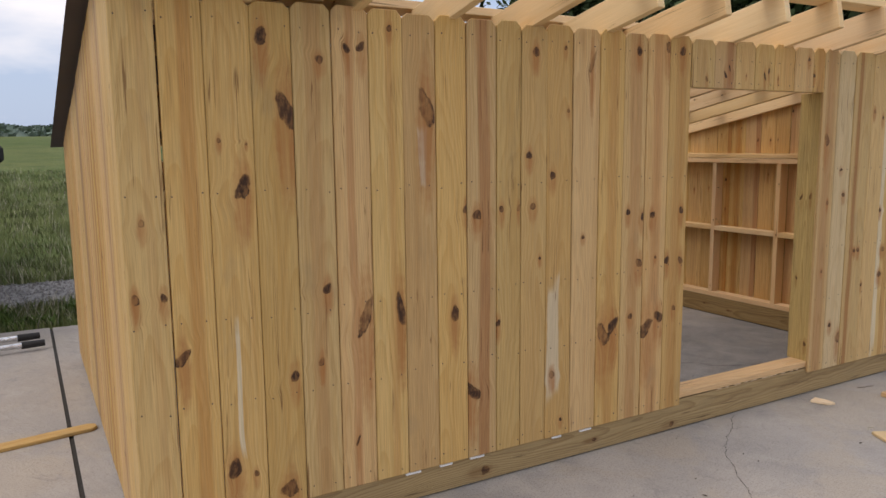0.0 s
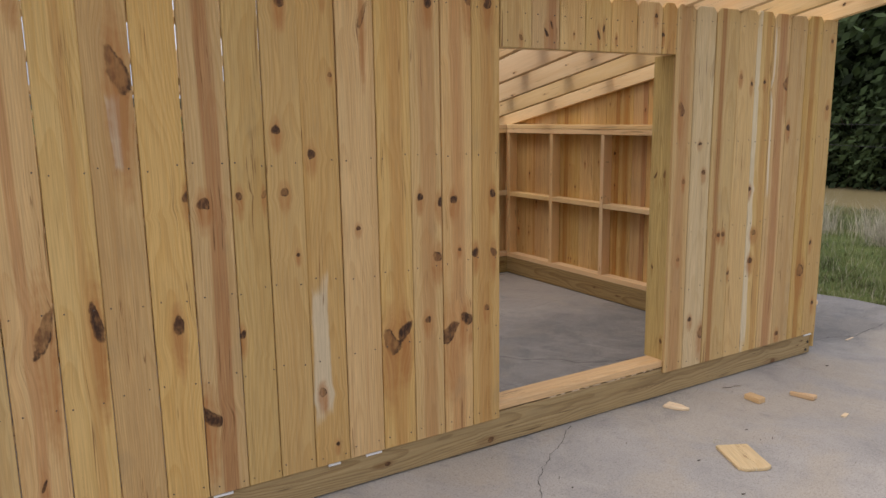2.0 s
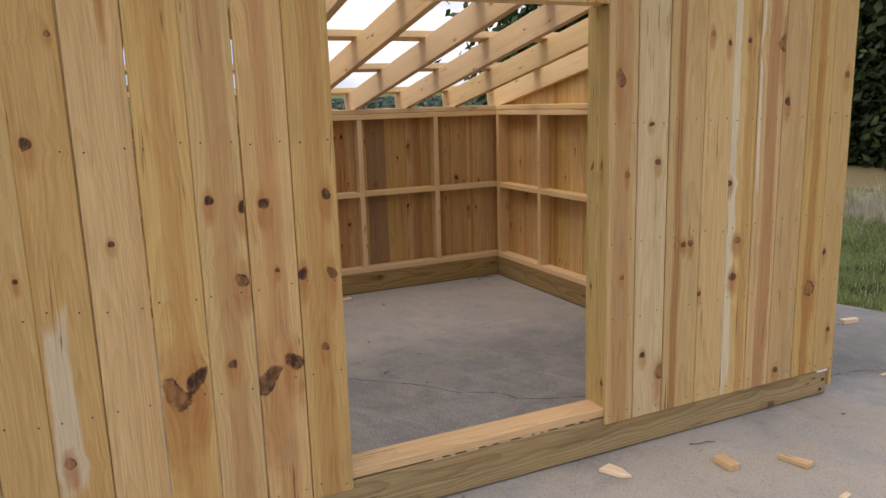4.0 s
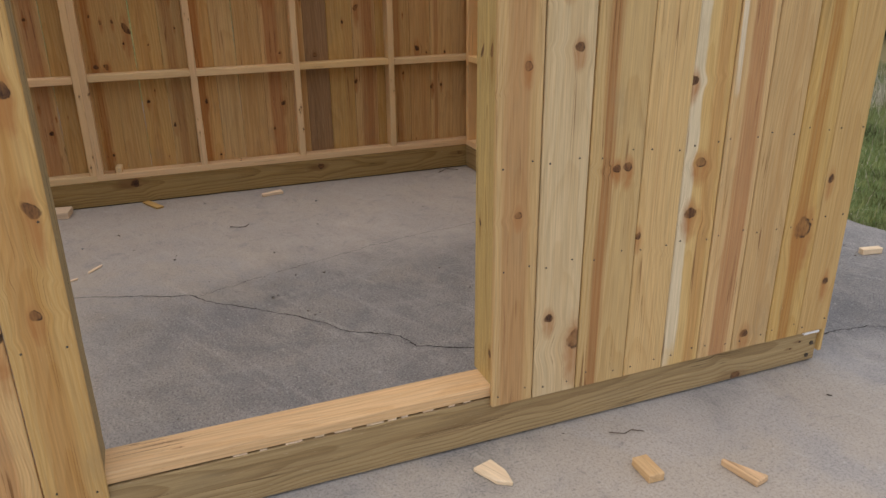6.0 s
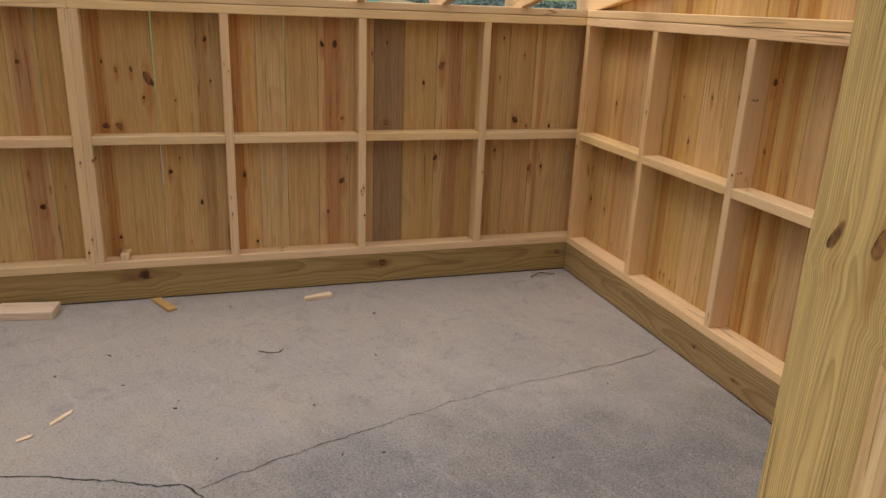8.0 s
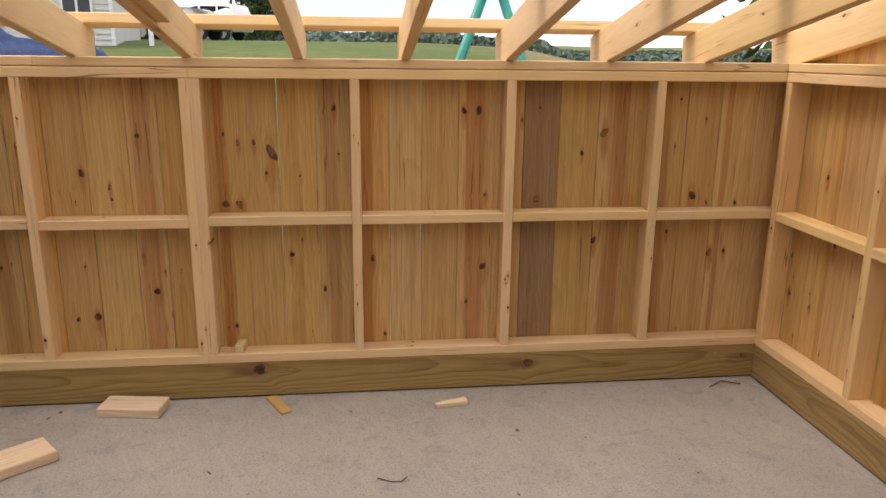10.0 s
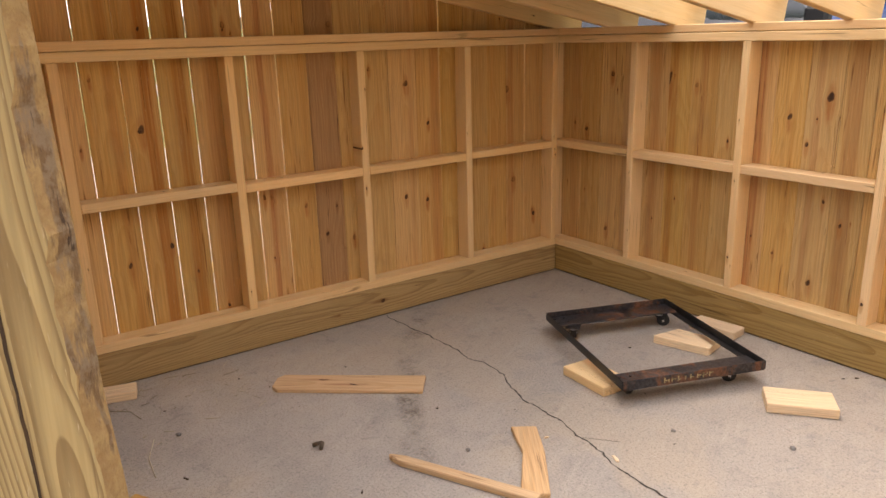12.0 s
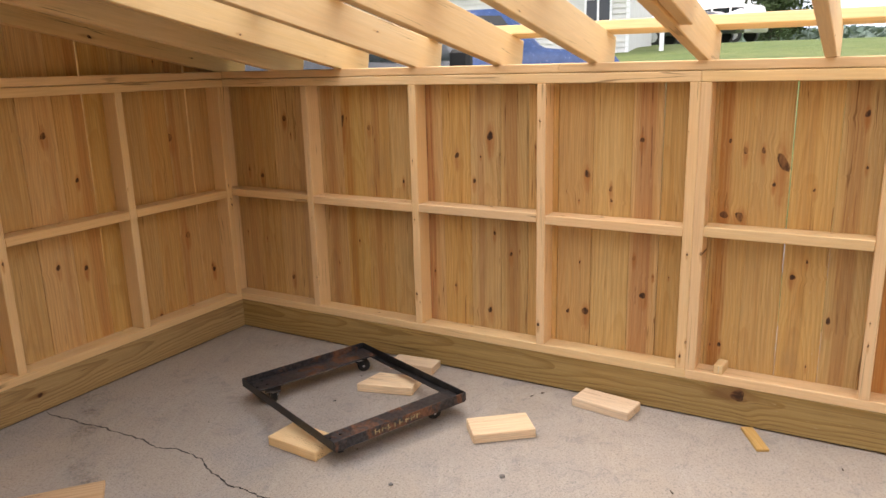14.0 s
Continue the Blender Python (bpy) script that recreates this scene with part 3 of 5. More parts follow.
DOOR0, DOOR1, HEAD = 2.552, 3.592, 1.722
F_EDGE = [-0.016, 0.122, 0.266, 0.425, 0.571, 0.719, 0.863, 1.004, 1.148, 1.288, 1.430, 1.553, 1.690, 1.832, 1.983, 2.129, 2.268, 2.412, DOOR0]
R_EDGE = [DOOR1 - 0.004, 3.722, 3.870, 4.045, 4.190, 4.330, 4.470, 4.620, 4.760, 4.898]
H_EDGE = [DOOR0 + 0.002, 2.715, 2.866, 3.011, 3.163, 3.326, 3.487, DOOR1 - 0.006]
# knots: place along the wall, height, half height, width to height, lean in degrees
FRONT_KNOTS_A = [(0.044, 1.215, 0.0216, 0.9, -10), (0.011, 0.964, 0.0266, 0.85, 20), (0.099, 0.963, 0.0247, 0.85, 20), (0.15, 0.748, 0.0418, 0.6, -35), (0.304, 1.482, 0.0133, 1.0, 20), (0.397, 1.47, 0.008, 1.0, -20), (0.38, 1.326, 0.0494, 0.74, -20), (0.307, 0.315, 0.042, 0.95, -10), (0.381, 0.28, 0.0176, 0.86, 20), (0.463, 1.838, 0.038, 0.8, -10), (0.542, 1.587, 0.0798, 0.53, 20), (0.54, 0.623, 0.0336, 0.79, -10), (0.505, 0.191, 0.0396, 1.2, -20), (0.673, 1.767, 0.02, 1.57, -50), (0.677, 0.937, 0.0294, 0.94, -30), (0.645, 0.66, 0.0264, 0.7, -20), (0.774, 1.812, 0.0304, 0.69, 30), (0.834, 1.821, 0.032, 0.77, -35), (0.829, 0.811, 0.088, 0.37, -20)]
FRONT_KNOTS_B = [(0.784, 0.32, 0.0345, 0.31, -20), (0.977, 0.826, 0.0805, 0.31, 10), (0.95, 1.892, 0.0168, 1.1, -10), (1.105, 1.605, 0.088, 0.51, 20), (1.227, 0.773, 0.0408, 0.67, 0), (1.284, 1.201, 0.0276, 0.94, 0), (1.306, 0.429, 0.0576, 0.6, 35), (1.336, 1.175, 0.0276, 1.41, -20), (1.453, 1.192, 0.024, 0.97, 20), (1.439, 0.705, 0.025, 0.7, -20), (1.542, 1.192, 0.0216, 0.62, -20), (1.626, 1.841, 0.0276, 1.17, 0), (1.594, 1.413, 0.023, 1.3, 0), (1.616, 1.196, 0.0216, 1.25, -10), (1.655, 0.967, 0.0125, 1.2, -10), (1.724, 1.326, 0.024, 1.16, 10), (1.807, 1.602, 0.012, 1.29, 0), (1.791, 1.865, 0.0144, 1.12, -10), (1.729, 0.43, 0.0243, 1.19, 10)]
FRONT_KNOTS_C = [(1.78, 0.21, 0.0135, 1.22, -20), (1.939, 1.813, 0.06, 0.27, -20), (1.897, 1.042, 0.0125, 1.32, 20), (2.021, 0.581, 0.0675, 0.65, 30), (2.087, 0.613, 0.054, 0.65, -40), (2.166, 1.142, 0.0216, 1.07, 20), (2.215, 1.875, 0.03, 0.98, 10), (2.263, 1.116, 0.026, 1.42, 40), (2.242, 0.896, 0.0324, 1.1, 45), (2.298, 0.571, 0.0725, 0.59, -35), (2.193, 0.641, 0.0216, 1.33, -20), (2.404, 1.898, 0.0364, 1.0, 35), (2.322, 1.12, 0.027, 1.1, -50), (2.379, 0.617, 0.0377, 0.92, 40), (2.348, 0.914, 0.0108, 1.41, -20), (2.493, 1.89, 0.0312, 1.02, -5), (2.514, 1.132, 0.0252, 0.98, 10), (2.425, 0.894, 0.027, 1.13, -45), (2.518, 0.886, 0.0336, 0.7, 35)]
FRONT_KNOTS_D = [(2.482, 0.648, 0.0196, 1.11, 20), (3.64, 1.467, 0.0405, 0.72, 20), (3.585, 0.729, 0.0174, 1.38, -20), (3.658, 0.721, 0.014, 1.46, -10), (3.676, 1.113, 0.0168, 1.17, 20), (3.785, 1.296, 0.0112, 2.2, 10), (3.822, 1.153, 0.0168, 1.54, -20), (3.766, 0.392, 0.018, 1.43, -10), (3.856, 0.307, 0.0372, 1.02, -20), (3.959, 0.819, 0.015, 1.47, -20), (3.994, 0.821, 0.018, 1.5, -20), (4.073, 1.628, 0.0168, 1.29, 0), (4.161, 1.593, 0.0196, 0.99, 20), (4.053, 0.604, 0.0155, 1.06, -20), (4.271, 1.603, 0.0145, 1.32, 10), (4.25, 0.806, 0.0186, 2.2, -10), (4.194, 1.044, 0.018, 1.57, 20), (4.237, 0.652, 0.0248, 1.58, -10), (4.46, 1.597, 0.0435, 1.03, -20)]
FRONT_KNOTS_E = [(4.497, 1.363, 0.024, 1.19, -20), (4.516, 0.191, 0.0204, 1.43, 0), (4.697, 0.541, 0.0408, 1.29, 10), (4.857, 1.833, 0.0186, 1.24, 0), (4.855, 1.467, 0.0217, 1.26, -20), (4.785, 0.697, 0.0204, 0.99, -10), (4.847, 0.324, 0.021, 1.16, 10)]
BACK_KNOTS_A = [(2.217, 1.07, 0.0154, 1.15, -10), (1.993, 0.93, 0.0189, 0.8, 20), (2.098, 0.873, 0.0161, 0.73, -20), (2.538, 1.076, 0.0132, 0.8, -10), (2.592, 1.043, 0.0176, 0.8, 10), (2.655, 1.045, 0.0154, 0.8, 10), (2.721, 1.007, 0.0414, 0.57, 30), (2.827, 0.91, 0.0115, 0.77, -20), (2.966, 1.179, 0.0176, 0.8, -20), (2.532, 0.801, 0.0184, 1.43, -20), (2.587, 0.796, 0.0184, 1.91, -60), (2.783, 0.586, 0.0144, 1.34, 20), (2.914, 0.437, 0.02, 0.74, 0), (3.112, 0.563, 0.0216, 0.8, -10), (3.485, 1.17, 0.0198, 0.84, 20), (3.545, 1.17, 0.0264, 0.84, -10), (3.577, 0.52, 0.025, 0.86, -30), (3.797, 1.182, 0.0088, 0.87, 20), (3.725, 1.132, 0.0138, 0.8, -10)]
BACK_KNOTS_B = [(4.072, 1.079, 0.0322, 0.73, -35), (3.797, 0.805, 0.0192, 1.46, -10), (4.053, 0.623, 0.02, 0.9, -30), (4.477, 0.815, 0.0288, 0.83, 30), (4.544, 0.782, 0.0125, 0.83, 20), (4.673, 0.78, 0.015, 0.8, 20), (4.378, 0.655, 0.015, 0.8, -20), (4.581, 0.557, 0.0234, 0.8, -10), (4.645, 0.564, 0.015, 0.83, 0), (2.242, 0.443, 0.0192, 1.15, -20), (2.002, 0.341, 0.0216, 1.38, -20), (1.56, 1.071, 0.0288, 0.9, -10), (1.397, 0.98, 0.02, 0.9, -20), (1.998, 0.927, 0.0207, 0.8, 20), (0.765, 1.119, 0.0378, 0.49, -20), (1.48, 0.871, 0.015, 0.9, -20), (1.552, 0.282, 0.0216, 0.83, -20), (0.224, 0.831, 0.018, 1.07, -20), (0.399, 1.133, 0.0196, 1.06, 10)]
BACK_KNOTS_C = [(0.386, 0.295, 0.0186, 1.01, -20), (1.923, 0.332, 0.015, 0.83, -20), (2.099, 0.825, 0.0115, 0.8, 20), (1.657, 0.554, 0.0156, 0.83, -20)]
LEFT_KNOTS_A = [(0.601, 1.22, 0.0126, 0.8, -20), (0.805, 1.404, 0.0147, 0.84, -20), (0.767, 1.02, 0.0264, 0.84, -20), (0.827, 0.526, 0.0168, 0.8, 10), (0.652, 0.473, 0.0192, 0.73, -10), (2.022, 1.127, 0.0216, 0.95, -20), (1.819, 1.204, 0.013, 0.95, -20), (2.667, 1.06, 0.0261, 1.08, -20), (2.712, 0.561, 0.0224, 1.03, -20), (2.0, 0.565, 0.0174, 0.94, -20), (2.131, 0.532, 0.0174, 0.99, -10), (0.923, 0.392, 0.013, 0.77, 10), (1.451, 0.602, 0.0162, 0.86, -20), (0.533, 0.96, 0.011, 0.76, -10), (2.149, 0.924, 0.014, 1.0, -20), (2.316, 1.345, 0.0168, 1.0, -20)]

HEART = {0: (0.02, 0.012, 0.2), 1: (0.012, 0.022, 0.5), 4: (0.0, 0.026, 0.45), 5: (-0.005, 0.014, 0.6), 6: (0.02, 0.014, 0.4), 9: (0.012, 0.026, 0.85), 14: (0.01, 0.026, 0.4), 15: (0.0, 0.03, 0.5), 16: (0.0, 0.028, 0.5), 17: (0.0, 0.03, 0.4)}
SAP = {2: (0.333, 0.62, 0.27, 0.009), 7: (1.094, 1.40, 0.11, 0.014), 12: (1.735, 0.60, 0.27, 0.034)}
HEART_R = {0: (0.0, 0.036, 0.55), 2: (-0.035, 0.018, 0.95), 4: (0.03, 0.02, 0.55), 5: (0.01, 0.03, 0.85), 7: (0.0, 0.022, 0.75)}
SAP_R = {4: (4.208, 1.1, 0.95, 0.024), 5: (4.345, 1.45, 0.4, 0.008)}


ALL_FRONT = FRONT_KNOTS_A + FRONT_KNOTS_B + FRONT_KNOTS_C + FRONT_KNOTS_D + FRONT_KNOTS_E


def own_knots(table, a, b, foot, flip=1):
    """The knots of a table that lie on the board from a to b, in the board's own measures."""
    mid = (a + b) / 2
    return [(flip * (x - mid), z - foot, s, w, flip * lean) for x, z, s, w, lean in table if a <= x < b]


def waney_post(x, side, knots, label):
    """A door post whose inner corner on one side keeps an uneven bark edge."""
    bm = bmesh.new()
    n, h, w, d = 150, HEAD - ST0 - 0.002, D / 2, FD
    rows = []
    for i in range(n + 1):
        z = h * i / n
        q = noise.noise(Vector((z * 2.1, side, 0.3)))
        c = max(0.003, (0.016 + 0.012 * q + 0.007 * noise.noise(Vector((z * 15, side, 4))) + 0.004 * noise.noise(Vector((z * 55, side, 8)))) if side > 0 else 0.004)
        e = 0.0022 * noise.noise(Vector((z * 5.0, side, 9)))
        dz = d - max(0.0, z - 0.75) * 0.03 if side > 0 else d
        pts = [(-w, 0), (w, 0), (w, dz - c), (w - c * 0.9 + e, dz + e), (-w, dz)]
        rows.append([bm.verts.new((py - d / 2, -side * px, z)) for px, py in pts])
    for a, b in zip(rows, rows[1:]):
        for i in range(5):
            bm.faces.new((a[i], a[(i + 1) % 5], b[(i + 1) % 5], b[i])).material_index = 1 if i == 2 and side > 0 else 0
    bm.faces.new(rows[0]), bm.faces.new(rows[-1])
    bmesh.ops.recalc_face_normals(bm, faces=bm.faces[:])
    ob = part("door_post", bm, [M_POST if side > 0 else M_POST_LIT, M_WANE], front, label)
    ob.matrix_basis = up(x, FD / 2, ST0 + 0.002, 90)
    set_knots(ob, knots)
    return ob


# added dark strip, set back: stands in for contact shade under a timber
def gap_shade(wall, x0, x1, y0, y1, z0, z1):
    part("gap_shade_strip", box(x0, x1, y0, y1, z0, z1), M_CRACK, wall, "dark strip standing in for the shade under the timber")


LIFT = 0.006                        # the gap under the base timbers, filled by the dark shade strip


def build_front():
    spots = []
    gap_shade(front, 0.01, LX - 0.01, 0.012, FD - 0.012, 0.0, LIFT)
    gap_shade(front, 0.01, LX - 0.01, 0.016, FD - 0.03, BASE, BASE + PLATE / 2 - 0.012)
    for edges, hearts, saps in ((F_EDGE, HEART, SAP), (R_EDGE, HEART_R, SAP_R)):
        for i, (x0, x1) in enumerate(zip(edges, edges[1:])):
            mid = (x0 + x1) / 2
            sap = saps.get(i)
            if sap:
                sap = (sap[0] - mid, sap[1] - 0.132, sap[2], sap[3])
            board(front, x0, x1, 0.132 + rng.uniform(-0.004, 0.004), FT + rng.uniform(-0.006, 0.006), up(mid, -0.016, 0.132),
                  own_knots(ALL_FRONT, x0, x1, 0.132), hearts.get(i, (0.0, 0.03, 0.05)), sap, ear=0.022, mat=M_PALE if edges is R_EDGE and i == 1 else None)
            for z in (0.17, 0.56, 0.86, 1.30, 1.88):
                spots += [(mid + s * 0.045 + rng.uniform(-0.008, 0.008), -0.0163, z + rng.uniform(-0.012, 0.012)) for s in (-1, 1)]
    for i in range(len(H_EDGE) - 1):
        x0, x1 = H_EDGE[i], H_EDGE[i + 1]
        kn = [(0.0, 0.07, 0.03, 0.45), (0.03, 0.1, 0.025, 0.5)] if i in (1, 3) else some_knots(0.12, 0.22, 1, 0.02)
        board(front, x0, x1, HEAD, FT + rng.uniform(-0.006, 0.006), up((x0 + x1) / 2, -0.016, HEAD), kn, ear=0.022)
        for z in (1.75, 1.86):
            spots += [((x0 + x1) / 2 + s * 0.045, -0.0163, z) for s in (-1, 1)]
    nails(front, spots, (0, -1, 0))
    # base timber, sill, posts, studs, head
    lumber("base_beam", BASE - LIFT, FD, LX, along_x(0.0, FD / 2, (BASE + LIFT) / 2, False), front, M_TREAT,
           [(0.03, 1.386, 0.030, 1.2), (0.02, 2.0, 0.020, 0.9), (0.045, 2.515, 0.022, 1.0), (0.06, 4.525, 0.028, 1.1), (-0.01, 4.80, 0.008, 0.9), (0.01, 4.76, 0.008, 0.9)], label="greenish treated base timber with dark knots")
    lumber("bottom_plate", FD - 0.02, PLATE - 0.004, LX, along_x(0.0, FD / 2 - 0.01, BASE + PLATE / 2 + 0.004), front, M_SILL, label="tan sill plate")
    waney_post(DOOR0 - D / 2 - 0.004, 1, [(0.055, 0.88, 0.022, 0.45), (0.05, 0.80, 0.012, 0.8)], "greenish treated post with waney edge")
    waney_post(DOOR1 + D / 2 + 0.004, -1, [(-0.045, 0.10, 0.02, 0.7), (-0.03, 0.955, 0.026, 0.5), (0.025, 0.95, 0.026, 0.5), (0.03, 0.48, 0.016, 0.6)], "greenish treated post with dark knots")
    for x, z in ((4.855, 0.076), (4.841, 0.030)):
        bm = rod(bmesh.new(), (x, -0.0035, z), (x, 0.004, z), 0.0085, n=6)
        part("bolt_head", bm, M_NAIL, front, "dark bolt head in the base timber")
    # slips of wood packed under the sill in the doorway
    x = DOOR0 + 0.30
    while x < DOOR1 - 0.05:
        w = rng.uniform(0.018, 0.05)
        part("shim", box(x, x + w, rng.uniform(0.001, 0.004), 0.05, BASE + 0.0005, BASE + 0.0052, 0.0006), M_CUT, front)
        x += w + rng.uniform(0.012, 0.05)
    # a long drying check down the face of one post
    bm = bmesh.new()
    prev = None
    for i in range(90):
        z = 0.55 + i * 0.011
        y = 0.072 - (z - 0.55) * 0.016 + 0.004 * noise.noise(Vector((z * 6.0, 2.0, 0))) + 0.0012 * noise.noise(Vector((z * 60, 7.0, 0)))
        w = 0.0016 * (0.6 + 0.8 * abs(noise.noise(Vector((z * 9.0, 0, 5.0))))) * min(1.0, i / 12, (90 - i) / 12 + 0.05)
        a, b = bm.verts.new((DOOR0 - 0.0034, y - w, z)), bm.verts.new((DOOR0 - 0.0034, y + w, z))
        if prev:
            bm.faces.new((prev[0], a, b, prev[1]))
        prev = (a, b)
    part("drying_check", bm, M_CHECK, front, "long dark check in the post")
    fr_top = roof_under(0.0) - 0.004
    lumber("header", 0.14, D, DOOR1 - DOOR0 + 2 * D, along_x(DOOR0 - D, D / 2, HEAD + 0.004 + 0.07, False), front, M_STUD)
    for x in (0.02, 0.62, 1.23, 1.84, DOOR0 - D - 0.03, DOOR1 + D + 0.03, 4.27, LX - 0.02):
        lumber("stud", T2, D, fr_top - 2 * T2 - ST0, up(x, D / 2, ST0), front, M_STUD)
    for j in range(2):
        lumber("top_plate", D, T2, LX, along_x(0, D / 2, fr_top - T2 * (j + 0.5)), front, M_STUD)
    for x0, x1 in ((0.04, 0.60), (0.64, 1.21), (1.25, 1.82), (1.86, DOOR0 - D - 0.05), (DOOR1 + D + 0.05, 4.25), (4.29, LX - 0.04)):
        for z in (0.86, 1.30):
            lumber("blocking", D, T2, x1 - x0, along_x(x0, D / 2, z), front, M_STUD)


build_front()


def build_back():
    y = LY - D / 2
    gap_shade(back, 0.01, LX - 0.01, LY - D + 0.012, LY - 0.01, 0.0, LIFT)
    lumber("base_beam", BASE - LIFT, D, LX, along_x(0, y, (BASE + LIFT) / 2, False), back, M_TREAT,
           [(-0.045, 2.64, 0.034, 1.3, 60), (-0.03, 3.77, 0.028, 1.2, 20), (-0.02, 4.75, 0.024, 0.9)], label="greenish treated base timber")
    lumber("bottom_plate", D, PLATE, 2.44, along_x(0, y, BASE + PLATE / 2), back, M_STUD)
    lumber("bottom_plate", D, PLATE, 2.44, along_x(2.44, y, BASE + PLATE / 2), back, M_STUD)
    lumber("top_plate", D, T2, 2.44, along_x(0, y, ST1 + T2 / 2), back, M_STUD)
    lumber("top_plate", D, T2, 2.44, along_x(2.44, y, ST1 + T2 / 2), back, M_STUD)
    lumber("top_plate", D, T2 - 0.003, 1.9, along_x(0, y + 0.002, ST1 + T2 * 1.5 + 0.001), back, M_STUD)
    lumber("top_plate", D, T2 - 0.003, LX - 1.9, along_x(1.9, y + 0.001, ST1 + T2 * 1.5 + 0.001), back, M_STUD)
    xs = [0.02, 0.61, 1.22, 1.83, 2.421, 2.459, 3.05, 3.66, 4.27, LX - 0.02]
    for x in xs:
        lumber("stud", T2, D, ST1 - ST0, up(x, y, ST0), back, M_STUD)
    for a, b in zip(xs, xs[1:]):
        if b - a > 0.1:
            lumber("blocking", D, T2, b - a - T2, along_x(a + T2 / 2, y, BLK + T2 / 2 + rng.uniform(-0.004, 0.004)), back, M_STUD)
    table = BACK_KNOTS_A + BACK_KNOTS_B + BACK_KNOTS_C
    spots = []
    for i, (x0, x1) in enumerate(zip(B_EDGE, B_EDGE[1:])):
        kn = own_knots(table, x0, x1, 0.132, -1) + some_knots(0.12, 1.15, rng.choice((0, 1, 2)), 0.015)
        grey = abs((x0 + x1) / 2 - 3.808) < 0.02
        heart = HEART_B.get(i, (rng.uniform(-0.05, 0.05), rng.uniform(0.01, 0.03), rng.choice((0.0, 0.1, 0.2, 0.45))))
        # boards face outwards, so they are turned half round
        gap = B_GAP.get(i, -0.0021)
        board(back, x0, x1 - gap, 0.132, TOP - 0.012, pose((x0 + x1) / 2, LY + 0.016, 0.132, 0, 0, 180), kn, heart, label="grey-brown weathered board" if grey else "", mat=M_GREYBOARD if grey else None)



B_EDGE = [-0.014, 0.042, 0.179, 0.325, 0.480, 0.633, 0.760, 0.891, 1.037, 1.180, 1.320, 1.462, 1.607, 1.735, 1.870, 2.020, 2.177, 2.295, 2.400, 2.490, 2.615, 2.748, 2.895, 3.040, 3.184, 3.313, 3.463, 3.612, 3.734, 3.882, 4.044, 4.195, 4.310, 4.426, 4.569, 4.727, 4.894]
L_EDGE = [-0.016, 0.135, 0.285, 0.428, 0.567, 0.714, 0.850, 0.987, 1.100, 1.225, 1.360, 1.505, 1.645, 1.785, 1.923, 2.080, 2.225, 2.375, 2.530, 2.660, 2.790, 2.930, 3.066]
L_GAP = {4: 0.004, 5: 0.0045, 6: 0.0055, 7: 0.003, 9: 0.004, 10: 0.005, 11: 0.003, 13: 0.004, 16: 0.0025, 20: 0.004}

HEART_B = {6: (0.03, 0.02, 0.6), 9: (0.0, 0.022, 0.8), 12: (0.01, 0.03, 0.6), 16: (0.0, 0.035, 0.7), 19: (0.03, 0.02, 0.85), 22: (0.02, 0.025, 0.6), 23: (0.03, 0.03, 0.85), 26: (0.0, 0.04, 0.8), 30: (-0.02, 0.04, 0.85), 32: (0.02, 0.02, 0.7), 34: (0.04, 0.012, 0.8)}
B_GAP = {14: 0.0002, 16: -0.0016, 21: -0.0018, 23: -0.0014, 25: -0.0014}

build_back()


def build_side(wall, x_in, out):
    """out: -1 for the wall towards -x, +1 for the other."""
    xc = x_in
    span = LY - D - FD - 0.004
    y0 = FD + 0.002
    gap_shade(wall, xc - D / 2 + 0.012, xc + D / 2 - 0.012, y0, y0 + span, 0.0, LIFT)
    lumber("base_beam", BASE - LIFT, D, span, along_y(xc, y0, (BASE + LIFT) / 2, False), wall, M_TREAT, [(0.02, 1.4, 0.012, 0.9), (0.0, 1.65, 0.016, 0.9)], label="greenish treated base timber")
    lumber("bottom_plate", D, PLATE, span, along_y(xc, y0, BASE + PLATE / 2), wall, M_STUD)
    lumber("top_plate", D, T2, span, along_y(xc, y0, ST1 + T2 / 2), wall, M_STUD)
    lumber("top_plate", D, T2 - 0.003, span, along_y(xc, y0, ST1 + T2 * 1.5 + 0.001), wall, M_STUD)
    ys = [0.165, 0.47, 1.12, 1.73, 2.34, 2.938]
    for y in ys:
        lumber("stud", T2, D, ST1 - ST0, up(xc, y, ST0, 90), wall, M_STUD)
    for a, b in zip(ys, ys[1:]):
        lumber("blocking", D, T2, b - a - T2, along_y(xc, a + T2 / 2, BLK + T2 / 2 + rng.uniform(-0.006, 0.006)), wall, M_STUD)
    for i, (y, y1) in enumerate(zip(L_EDGE, L_EDGE[1:])):
        gap = (L_GAP[i + 1] * 0.34 if i + 1 in L_GAP else -0.0026) if out < 0 else rng.choice((-0.0025, -0.002, -0.001, 0.0))
        mid = (y + y1 - gap) / 2
        zt = roof_under(mid) + (0.165 if out < 0 else 0.115)
        sl = (y1 - y) * SLOPE
        # local x runs towards -y on the -x side, and towards +y on the other
        m = pose(xc + out * (D / 2 + 0.016), mid, 0.045, 0, 0, -90 if out < 0 else 90)
        kn = (own_knots(LEFT_KNOTS_A, y, y1, 0.045, -1) if out < 0 else []) or some_knots(0.12, zt, rng.choice((1, 2, 3, 5)), 0.022)
        dim = out < 0 and i == 11
        board(wall, y, y1 - gap, 0.045 + rng.uniform(0, 0.02), zt, m, kn, slant=(sl if out < 0 else -sl), label="grey-brown weathered board" if dim else "", mat=M_GREYBOARD if dim else None)


build_side(left, D / 2, -1)
build_side(right, LX - D / 2, 1)

